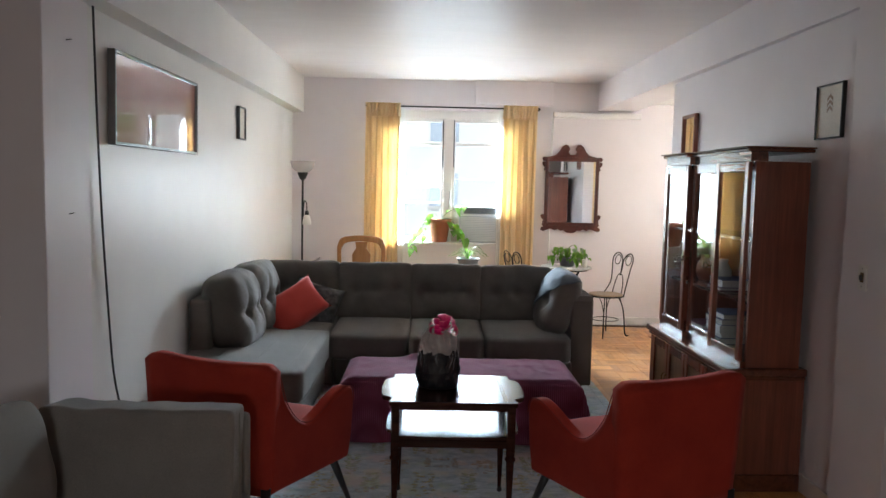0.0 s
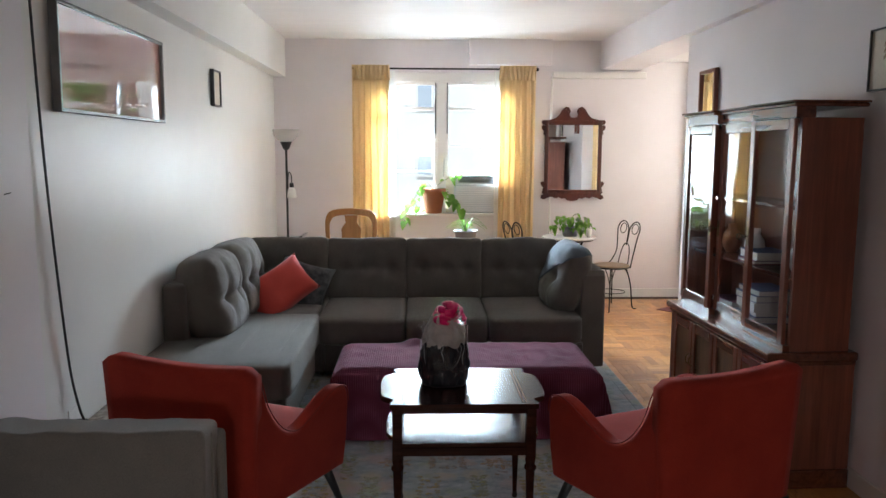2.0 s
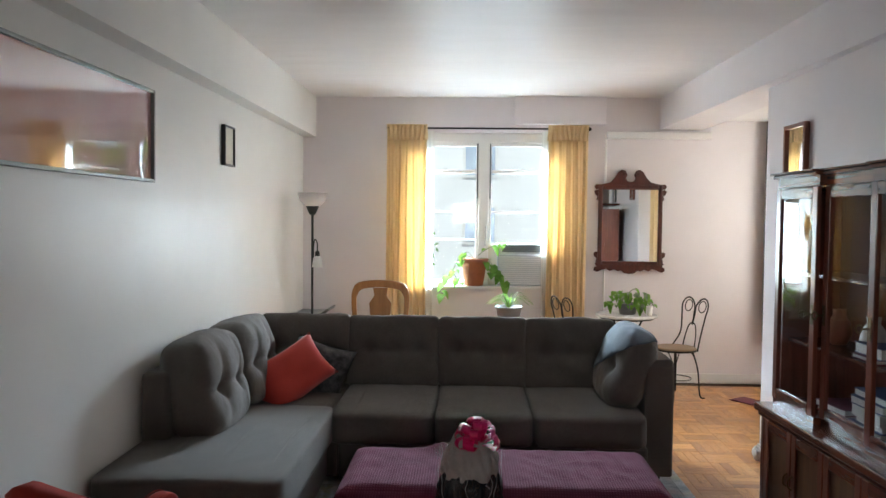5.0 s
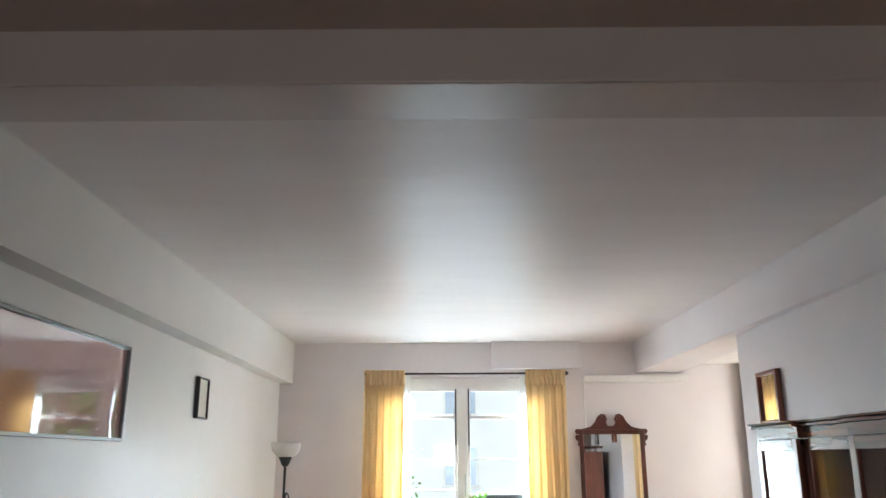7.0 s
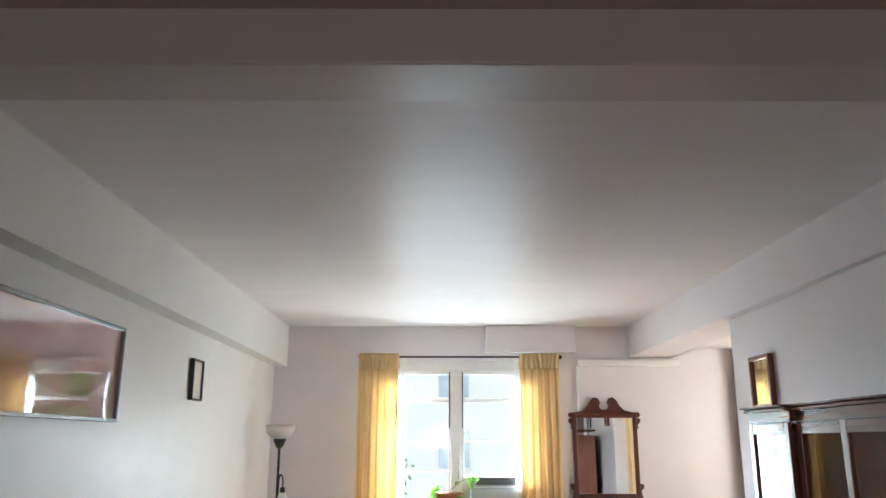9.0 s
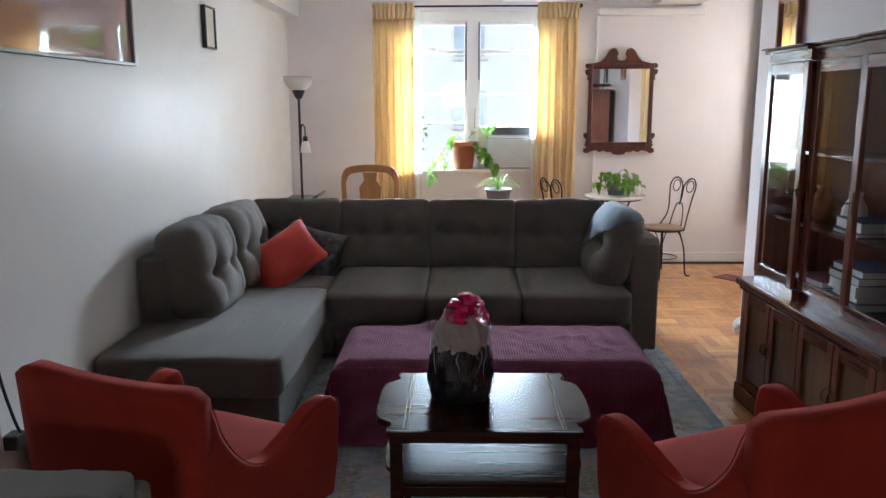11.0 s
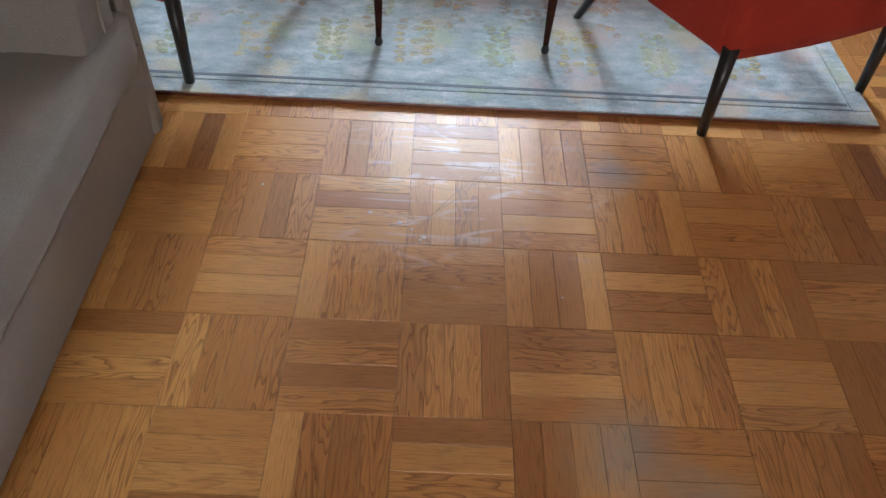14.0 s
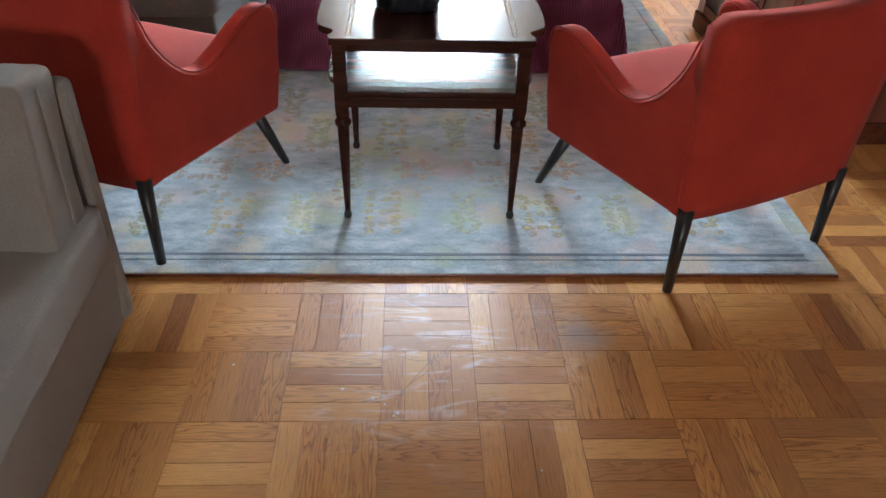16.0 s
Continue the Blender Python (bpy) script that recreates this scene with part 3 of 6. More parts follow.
setting("wall_east", box(XR, XR + 0.32, 3.41, 6.18, 0, ZC), WALL, "off-white painted wall behind the china cabinet", "wall")
bm = slab([(1.808, YF), (1.912, BEAM1), (XR + 0.28, BEAM1), (XR + 0.28, YF)], ZC - 2.418, "z")
bmesh.ops.translate(bm, verts=bm.verts[:], vec=(0, 0, 2.418))
setting("beam_east", bm, WALL, "boxed painted ceiling beam", "beam")
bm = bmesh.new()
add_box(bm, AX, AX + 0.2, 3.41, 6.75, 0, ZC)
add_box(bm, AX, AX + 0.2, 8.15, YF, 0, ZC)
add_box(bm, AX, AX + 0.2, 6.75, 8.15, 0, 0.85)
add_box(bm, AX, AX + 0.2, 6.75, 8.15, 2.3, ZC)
setting("wall_alcove", bm, WALL, "off-white painted alcove wall with an assumed window opening", "wall")
setting("wall_alcove_back", box(XR + 0.32, AX, 5.3, 5.5, 0, ZC), WALL, "off-white painted alcove end wall", "wall")
setting("ceiling", box(-1.8, AX + 0.2, BEAM1, YF + 0.26, ZC, ZC + 0.2), CEIL, "glossy off-white painted ceiling", "ceiling")
setting("ceiling_alcove", box(XR + 0.28, AX, 5.5, YF, 2.50, ZC), CEIL, "lower painted ceiling of the alcove", "ceiling")
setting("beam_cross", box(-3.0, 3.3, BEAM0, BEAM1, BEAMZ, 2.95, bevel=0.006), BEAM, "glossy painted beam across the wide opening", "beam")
setting("jamb_west", box(-3.0, -1.585, 2.945, 3.36, 0, BEAMZ, bevel=0.006), WALL, "painted return wall at the wide opening with small nail marks", "wall")
setting("jamb_east", box(1.90, 3.3, 2.99, 3.41, 0, BEAMZ, bevel=0.006), WALL, "painted return wall with a switch plate", "wall")
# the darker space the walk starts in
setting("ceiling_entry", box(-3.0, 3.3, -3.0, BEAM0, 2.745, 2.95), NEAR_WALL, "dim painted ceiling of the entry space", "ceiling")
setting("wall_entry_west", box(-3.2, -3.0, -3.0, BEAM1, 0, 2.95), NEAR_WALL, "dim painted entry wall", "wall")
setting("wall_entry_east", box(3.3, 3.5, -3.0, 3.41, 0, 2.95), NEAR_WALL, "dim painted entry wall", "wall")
# unseen south wall; its hole is added to let fill light in
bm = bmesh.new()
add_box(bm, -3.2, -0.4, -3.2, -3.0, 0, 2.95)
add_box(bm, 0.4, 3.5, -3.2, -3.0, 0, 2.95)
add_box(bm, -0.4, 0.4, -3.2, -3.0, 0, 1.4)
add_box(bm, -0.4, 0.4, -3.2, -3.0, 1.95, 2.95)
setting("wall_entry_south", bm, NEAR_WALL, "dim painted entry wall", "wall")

setting("wall_box", box(0.428, 1.283, 8.40, YF, 2.455, ZC, bevel=0.004), WALL, "boxed-out painted pipe cover above the curtain rod", "pipe box")
setting("trim_ledge", box(1.30, 2.28, 8.42, YF, 2.325, 2.39, bevel=0.006), TRIM, "narrow painted ledge high on the wall", "trim")
bm = bmesh.new()
add_box(bm, XL, AX - 0.01, YF - 0.016, YF, 0, 0.095, bevel=0.004)
setting("baseboard", bm, TRIM, "white painted baseboard along the window wall", "baseboard")
setting("baseboard_east", box(XR - 0.016, XR, 3.41, 6.18, 0, 0.095, bevel=0.004), TRIM, "white painted baseboard behind the cabinet", "baseboard")
setting("baseboard_west", box(XL, XL + 0.016, 3.36, YF - 0.016, 0, 0.095, bevel=0.004), TRIM, "white painted baseboard along the long wall", "baseboard")



# ---- window, curtains and what stands at the window wall ----
win = tagged(new("window_1"), "white painted double casement window with many rails", "window", kind="structure")
MX = 0.145
part("window_header", box(WX0, WX1, 8.53, 8.63, 2.295, WZ1 - 0.003), TRIM, win)
for n, (a, b) in (("window_frame", (WX0, WX0 + 0.05)), ("window_frame", (WX1 - 0.05, WX1))):
    part(n, box(a, b, 8.54, 8.62, 0.912, 2.295, bevel=0.004), TRIM, win)
part("mullion", box(MX - 0.048, MX + 0.048, 8.535, 8.625, 0.912, 2.295, bevel=0.006), TRIM, win)
for s in (-1, 1):
    part("mullion_groove", box(MX + s * 0.062 - 0.006, MX + s * 0.062 + 0.006, 8.545, 8.575, 1.75, 2.28), ACDARK, win)
for a, b, rails in ((WX0 + 0.05, MX - 0.048, (2.011, 1.622, 1.349)), (MX + 0.048, WX1 - 0.05, (2.011, 1.622))):
    part("sash", box(a, b, 8.55, 8.61, 2.255, 2.294, bevel=0.003), TRIM, win)
    part("sash", box(a, b, 8.55, 8.61, 0.913, 0.955, bevel=0.003), TRIM, win)
    for c, d in ((a, a + 0.028), (b - 0.028, b)):
        part("stile", box(c + 0.001, d - 0.001, 8.552, 8.608, 0.956, 2.254, bevel=0.003), TRIM, win)
    for i, z in enumerate(rails):
        h = 0.017 if i == 0 else 0.007
        part("rail", box(a + 0.029, b - 0.029, 8.553, 8.607, z - h, z + h, bevel=0.002), TRIM, win)
    part("latch", box((a + b) / 2 - 0.02, (a + b) / 2 + 0.02, 8.53, 8.555, 2.026, 2.046, bevel=0.004), SILVER, win)
    pane = part("pane", box(a + 0.02, b - 0.02, 8.578, 8.582, 0.94, 2.26), GLASS, win)
    pane.visible_shadow = False
part("handle", tube(spline([(MX + 0.02, 8.53, 1.30), (MX + 0.022, 8.505, 1.315), (MX + 0.024, 8.50, 1.40), (MX + 0.026, 8.505, 1.49)], 5), 0.007), SILVER, win, "slim metal casement handle", smooth=True)
part("window_sill", box(WX0 - 0.03, WX1 + 0.03, 8.425, 8.60, 0.882, 0.911, bevel=0.006), TRIM, win)

# alcove window, plain; out of view, its place and size assumed
win2 = tagged(new("assumed_window_alcove"), "assumed plain white painted alcove window, out of view", "window", kind="structure")
# added window, out of view, that brightens the near space
fill_win = tagged(new("fill_window_entry"), "unseen plain white window added to light the entry space", "window", kind="structure")
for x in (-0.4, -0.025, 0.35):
    part("window_frame", box(x, x + 0.05, -3.12, -3.06, 1.4, 1.95), TRIM, fill_win)
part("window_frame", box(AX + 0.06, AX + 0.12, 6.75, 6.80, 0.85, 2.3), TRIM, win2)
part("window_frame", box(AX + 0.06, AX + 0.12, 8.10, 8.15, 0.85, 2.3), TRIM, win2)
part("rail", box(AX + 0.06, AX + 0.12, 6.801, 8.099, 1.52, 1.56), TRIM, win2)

ac = thing("air_conditioner", "pale grey window air conditioner resting on the sill", "air conditioner", pose(0.565, 8.50, 0.912))
part("housing", box(-0.285, 0.285, 0.0, 0.34, 0.0, 0.405, bevel=0.012), ACGREY, ac)
part("front_panel", box(-0.28, 0.28, -0.028, -0.001, 0.005, 0.305, bevel=0.008), ACGAP, ac)
for i in range(14):
    part("slat", box(-0.272, 0.272, -0.040, -0.029, 0.018 + i * 0.0195, 0.0325 + i * 0.0195), ACGREY, ac)
vent = part("vent", box(-0.235, 0.20, -0.006, -0.001, 0.325, 0.392), ACDARK, ac, "dark louvred air outlet")
for i in range(5):
    part("louvre", box(-0.23, 0.195, -0.016, -0.0065, 0.330 + i * 0.0125, 0.334 + i * 0.0125), ACMID, vent)
part("control_panel", box(0.21, 0.272, -0.014, -0.001, 0.322, 0.395, bevel=0.003), ACGREY, ac)

for i in range(6):
    part("accordion_pleat", box(-0.285 - 0.014 * (i + 1), -0.286 - 0.014 * i, 0.02 + 0.006 * (i % 2), 0.035 + 0.006 * (i % 2), 0.004, 0.395), PAPER, ac, "cream plastic accordion side panel")
rod = thing("curtain_rod", "thin black metal curtain rod with knob ends on brackets", "curtain rod")
part("pole", tube([(-0.75, 8.37, 2.405), (1.115, 8.37, 2.405)], 0.009), IRON, rod)
for x in (-0.76, 1.125):
    part("finial", lathe([(0.004, -0.02), (0.017, -0.012), (0.022, 0), (0.017, 0.012), (0.004, 0.02)], 12, (x, 8.37, 2.405)), IRON, rod)
for x in (-0.70, 1.07):
    part("bracket", box(x - 0.006, x + 0.006, 8.36, 8.489, 2.392, 2.418, bevel=0.002), IRON, rod)


def drape(x0, x1, z0, z1, y, folds, amp, mat, seed, nx=90, nz=40, gather=0.35):
    """Hanging cloth with folds that start tight at the head and open below."""
    bm = bmesh.new()
    rn = random.Random(seed)
    ph = [rn.uniform(0, 6.3) for _ in range(4)]
    grid = []
    for j in range(nz + 1):
        v = j / nz
        row = []
        for i in range(nx + 1):
            u = i / nx
            uu = u + 0.012 * math.sin(5 * v + ph[0] + 9 * u)
            d = amp * (gather + (1 - gather) * v) * (math.sin(2 * math.pi * folds * uu + ph[1] + 0.5 * v) + 0.35 * math.sin(2 * math.pi * folds * 2.3 * uu + ph[2]))
            if v < 0.06:
                d += 0.004 * math.sin(2 * math.pi * folds * 4 * u)
            x = x0 + (x1 - x0) * u + 0.012 * v * math.sin(ph[3] + 6 * u)
            row.append(bm.verts.new((x, y + d, z1 + (z0 - z1) * v)))
        grid.append(row)
    for a, b in zip(grid, grid[1:]):
        for i in range(nx):
            bm.faces.new((a[i], a[i + 1], b[i + 1], b[i]))
    return bm


for x0, x1, sx, seed in ((-0.775, -0.40, (-0.43, -0.335), 3), (0.745, 1.115, (0.685, 0.765), 8)):
    cur = thing("curtain", "sheer amber-yellow curtain panel glowing with daylight", "curtain", group="curtains at the window")
    c = part("panel", drape(x0, x1, 0.18, 2.40, 8.375, 5, 0.02, CURTAIN, seed), CURTAIN, cur, smooth=True)
    sol = c.modifiers.new("thick", "SOLIDIFY")
    sol.thickness = 0.0015
    h = part("heading", drape(x0 - 0.004, x1 + 0.004, 2.29, 2.438, 8.349, 9, 0.008, CURTAIN, seed + 1, nz=8, gather=1), CURTAIN, cur, "gathered double heading", smooth=True)
    h.modifiers.new("thick", "SOLIDIFY").thickness = 0.002
    if sx:
        s = part("lining", drape(sx[0], sx[1], 0.18, 2.385, 8.40, 3, 0.008, SHEER, seed + 2, nx=30), SHEER, cur, "white sheer lining edge", smooth=True)
dc = thing("dark_curtain", "dark grey heavy curtain hanging in the alcove", "curtain")
c = part("panel", drape(2.77, 3.15, 0.43, 2.49, 8.40, 5, 0.02, DARKCURTAIN, 21), DARKCURTAIN, dc, smooth=True)
c.modifiers.new("thick", "SOLIDIFY").thickness = 0.004
# cream panel added out of view to warm the light entering the alcove
ac2 = thing("curtain", "unseen thin cream curtain panel added to warm the alcove light", "curtain", pose(3.235, 7.45, 0, 0, 0, 90), group="curtains at the window")
c = part("panel", drape(-0.76, 0.76, 0.2, 2.4, 0.0, 11, 0.022, CREAMCLOTH, 31), CREAMCLOTH, ac2, smooth=True)
part("pole", tube([(-0.82, 0.0, 2.41), (0.82, 0.0, 2.41)], 0.01), IRON, ac2)

ac3 = thing("curtain", "amber-yellow curtain panel hanging beside the alcove wall end", "curtain", group="curtains at the window")
part("panel", drape(2.05, 2.44, 0.2, 2.40, 6.32, 5, 0.02, CURTAIN, 33), CURTAIN, ac3, smooth=True)
part("pole", tube([(2.02, 6.32, 2.41), (3.29, 6.32, 2.41)], 0.01), IRON, ac3)

pipe = thing("heating_pipe", "thin white painted pipe running up the wall", "pipe", kind="structure")
part("tube", tube([(1.30, 8.472, 0.095), (1.30, 8.472, 2.325)], 0.010), TRIM, pipe, smooth=True)


def leaf_mesh(bm, base, tip_dir, size, droop=0.3, wide=0.75):
    """A heart-shaped leaf with a fold along its middle."""
    d = Vector(tip_dir).normalized()
    side = d.cross(Vector((0, 0, 1)))
    if side.length < 0.1:
        side = Vector((1, 0, 0))
    side.normalize()
    up = side.cross(d)
    shape = ((0.0, 0.02), (0.0, 0.30), (0.22, 0.5), (0.5, 0.42), (0.78, 0.22), (1.0, 0.0))
    mid, left, right = [], [], []
    for s, w in shape:
        p = Vector(base) + d * size * s - Vector((0, 0, 1)) * droop * size * s * s
        mid.append(bm.verts.new(p))
        lift = up * 0.12 * size * w / 0.5
        back = -d * size * (0.1 if s == 0 and w > 0.1 else 0)
        left.append(bm.verts.new(p + side * w * size * wide + lift + back))
        right.append(bm.verts.new(p - side * w * size * wide + lift + back))
    for i in range(len(shape) - 1):
        bm.faces.new((mid[i], mid[i + 1], left[i + 1], left[i]))
        bm.faces.new((mid[i], right[i], right[i + 1], mid[i + 1]))


def leafy(parent, where, mat, lo, hi, seed, droop=0.4, toward=(0, -1, -0.2)):
    rn = random.Random(seed)
    for p in where:
        bm = bmesh.new()
        d = Vector(toward) + Vector((rn.uniform(-0.9, 0.9), rn.uniform(-0.5, 0.3), rn.uniform(-0.7, 0.5)))
        leaf_mesh(bm, p, d, rn.uniform(lo, hi), droop)
        part("leaf", bm, mat, parent, smooth=True)


def pot(parent, r0, r1, h, mat, rim=0.03):
    p = part("pot", lathe([(r0 * 0.96, 0), (r0, 0.004), (r1 * 0.95, h - rim), (r1 * 1.04, h - rim + 0.002), (r1 * 1.06, h - 0.004), (r1 * 1.02, h), (r1 * 0.93, h), (r1 * 0.9, h - 0.02)], 32), mat, parent, smooth=True)
    part("soil", lathe([(0.001, h - 0.03), (r1 * 0.9, h - 0.028), (r1 * 0.88, h - 0.02), (0.001, h - 0.014)], 20), SOIL, parent)
    return p


ivy = thing("potted_pothos", "trailing green pothos in a terracotta pot on the sill", "plant", pose(0.06, 8.505, 0.912))
pot(ivy, 0.088, 0.127, 0.262, TERRA, 0.05)
VINES = [[(0, 0, 0.25), (-0.10, -0.04, 0.29), (-0.19, -0.05, 0.17), (-0.27, -0.08, 0.05), (-0.30, -0.13, -0.08)],
         [(0, 0, 0.25), (-0.08, 0.0, 0.32), (-0.20, -0.02, 0.16), (-0.14, -0.06, 0.03)],
         [(0, 0, 0.25), (0.12, -0.03, 0.26), (0.20, -0.06, 0.16), (0.28, -0.10, 0.06), (0.30, -0.13, -0.02)],
         [(0, 0, 0.25), (0.10, -0.02, 0.34), (0.22, -0.05, 0.40), (0.30, -0.05, 0.42)],
         [(0, 0, 0.25), (0.10, -0.08, 0.24), (0.16, -0.10, 0.13), (0.24, -0.12, 0.12)]]
rn = random.Random(5)
for v in VINES:
    pts = spline(v, 6)
    part("vine", tube(pts, 0.003, 6), STEM, ivy)
    leafy(ivy, [p for i, p in enumerate(pts) if i % 3 == 1 and i > 4] + [pts[-1]], LEAF, 0.085, 0.13, rn.randint(0, 999))

# ---- mirror ----
mir = thing("wall_mirror", "carved mahogany fretwork wall mirror with scrolled crest", "mirror", pose(1.535, 8.475, 0, 0, 0, -2.2))
half = [(0.0, 1.92), (0.03, 1.925), (0.045, 1.955), (0.03, 1.985), (0.05, 2.025), (0.085, 2.035), (0.12, 2.01), (0.15, 1.955), (0.19, 1.915), (0.27, 1.895), (0.325, 1.895), (0.338, 1.875), (0.325, 1.85), (0.30, 1.845)]
crest = [(x, z) for x, z in half] + [(-x, z) for x, z in reversed(half[1:])]
bm = slab([(x, z) for x, z in crest[:]], 0.018, "y", 0.003)
bmesh.ops.translate(bm, verts=bm.verts[:], vec=(0, -0.03, 0))
part("crest", bm, MAHOG, mir)
for s in (-1, 1):
    bm = bmesh.new()
    add_tube(bm, [(s * (0.062 + 0.026 * math.cos(a) * (1 - a / 9)), -0.034, 1.992 + 0.026 * math.sin(a) * (1 - a / 9)) for a in [k * 0.45 for k in range(14)]], 0.006, 6)
    part("scroll", bm, MAHOG, mir, smooth=True)
low = [(0.0, 1.045), (0.05, 1.052), (0.075, 1.075), (0.11, 1.07), (0.14, 1.085), (0.18, 1.072), (0.215, 1.09), (0.26, 1.08), (0.30, 1.06), (0.335, 1.075), (0.33, 1.105), (0.305, 1.115), (0.325, 1.14), (0.30, 1.165)]
outl = low + [(-x, z) for x, z in reversed(low[1:])]
bm = slab(outl, 0.018, "y", 0.003)
bmesh.ops.translate(bm, verts=bm.verts[:], vec=(0, -0.03, 0))
part("apron", bm, MAHOG, mir)
for s in (-1, 1):
    a, b = (0.262, 0.300) if s > 0 else (-0.300, -0.262)
    part("side_rail", box(a, b, -0.042, -0.004, 1.13, 1.89, bevel=0.006), MAHOG, mir)
    for z0 in (1.74, 1.15):
        ear = [(0.30, z0), (0.318, z0 + 0.01), (0.308, z0 + 0.04), (0.33, z0 + 0.06), (0.338, z0 + 0.09), (0.318, z0 + 0.105), (0.30, z0 + 0.10)]
        bm = slab([(s * x, z) for x, z in ear], 0.016, "y", 0.002)
        bmesh.ops.translate(bm, verts=bm.verts[:], vec=(0, -0.028, 0))
        part("ear", bm, MAHOG, mir)
part("top_rail", box(-0.2615, 0.2615, -0.042, -0.004, 1.855, 1.89, bevel=0.006), MAHOG, mir)
part("bottom_rail", box(-0.2615, 0.2615, -0.042, -0.004, 1.13, 1.165, bevel=0.006), MAHOG, mir)
part("mirror_glass", box(-0.261, 0.261, -0.022, -0.012, 1.166, 1.854), MIRROR, mir, "clear silvered mirror glass")

# ---- floor lamp ----
lamp = thing("floor_lamp", "black torchiere floor lamp with a side reading arm, switched off", "lamp", pose(-1.36, 7.76, 0))
part("base", lathe([(0.125, 0), (0.13, 0.008), (0.12, 0.02), (0.03, 0.03), (0.012, 0.045)], 28), BLACKPLASTIC, lamp, smooth=True)
part("pole", tube([(0, 0, 0.04), (0, 0, 1.58)], 0.011), BLACKPLASTIC, lamp, smooth=True)
part("uplight_shade", lathe([(0.014, 1.57), (0.03, 1.585), (0.058, 1.65), (0.054, 1.65), (0.026, 1.592), (0.004, 1.588)], 24), BLACKPLASTIC, lamp, smooth=True)
part("bowl", lathe([(0.03, 1.645), (0.075, 1.66), (0.112, 1.70), (0.126, 1.765), (0.122, 1.766), (0.108, 1.704), (0.072, 1.666), (0.02, 1.652)], 32), FROST, lamp, "pale frosted glass uplight bowl", smooth=True)
part("arm", tube(spline([(0.01, 0, 1.18), (0.012, -0.01, 1.30), (0.025, -0.02, 1.36), (0.048, -0.03, 1.33), (0.05, -0.03, 1.25)], 5), 0.006), BLACKPLASTIC, lamp, smooth=True)
part("socket", lathe([(0.006, 1.265), (0.02, 1.255), (0.022, 1.215), (0.018, 1.215)], 16, (0.05, -0.03, 0)), BLACKPLASTIC, lamp, smooth=True)
part("reading_shade", lathe([(0.02, 1.22), (0.034, 1.2), (0.047, 1.12), (0.043, 1.12), (0.03, 1.195), (0.015, 1.21)], 20, (0.05, -0.03, 0)), SHADE, lamp, "white frosted reading shade", smooth=True)

# ---- end table in the corner ----
et = thing("end_table", "small grey painted end table with an upswept end", "table", pose(-1.43, 8.20, 0))
bm = slab([tuple(p) for p in spline([(-0.15, 0.655), (0.02, 0.655), (0.10, 0.66), (0.145, 0.685), (0.172, 0.715)], 5)] + [tuple(p) for p in spline([(0.16, 0.722), (0.12, 0.70), (0.09, 0.68), (0.02, 0.675), (-0.15, 0.675)], 5)], 0.36, "y", 0.003)
bmesh.ops.translate(bm, verts=bm.verts[:], vec=(0, -0.18, 0))
part("tabletop", bm, PEWTER, et)
part("apron", box(-0.13, 0.08, -0.15, 0.15, 0.59, 0.654, bevel=0.004), PEWTER, et)
for x, y in ((-0.12, -0.14), (0.07, -0.14), (-0.12, 0.14), (0.07, 0.14)):
    part("leg", tube([(x, y, 0), (x, y, 0.3), (x, y, 0.60)], [0.010, 0.014, 0.017], 8), PEWTER, et, smooth=True)

# ---- wooden dining chair behind the sofa ----
wc = thing("dining_chair", "golden oak dining chair with a vase-shaped back splat", "chair", pose(-0.71, 7.3, 0))
rail = spline([(-0.185, 0.45), (-0.215, 0.62), (-0.235, 0.86), (-0.225, 0.97), (-0.17, 1.03), (0, 1.048), (0.17, 1.03), (0.225, 0.97), (0.235, 0.86), (0.215, 0.62), (0.185, 0.45)], 6)
inner = spline([(0.155, 0.45), (0.178, 0.62), (0.195, 0.86), (0.185, 0.93), (0.14, 0.975), (0, 0.99), (-0.14, 0.975), (-0.185, 0.93), (-0.195, 0.86), (-0.178, 0.62), (-0.155, 0.45)], 6)
bm = slab([tuple(p) for p in rail] + [tuple(p) for p in inner], 0.03, "y", 0.006)
part("back_frame", bm, OAKCHAIR, wc)
spl = [(0.05, 0.46), (0.06, 0.55), (0.045, 0.65), (0.085, 0.78), (0.09, 0.86), (0.05, 0.92), (0.06, 0.985)]
bm = slab([(x, z) for x, z in spl] + [(-x, z) for x, z in reversed(spl)], 0.014, "y", 0.003)
bmesh.ops.translate(bm, verts=bm.verts[:], vec=(0, 0.008, 0))
part("splat", bm, OAKCHAIR, wc)
part("seat", box(-0.22, 0.22, -0.01, 0.42, 0.42, 0.46, bevel=0.012), OAKCHAIR, wc)
for x, y in ((-0.19, 0.015), (0.19, 0.015), (-0.19, 0.38), (0.19, 0.38)):
    part("leg", tube([(x, y, 0), (x, y, 0.2), (x, y, 0.42)], [0.014, 0.018, 0.022]), OAKCHAIR, wc, smooth=True)

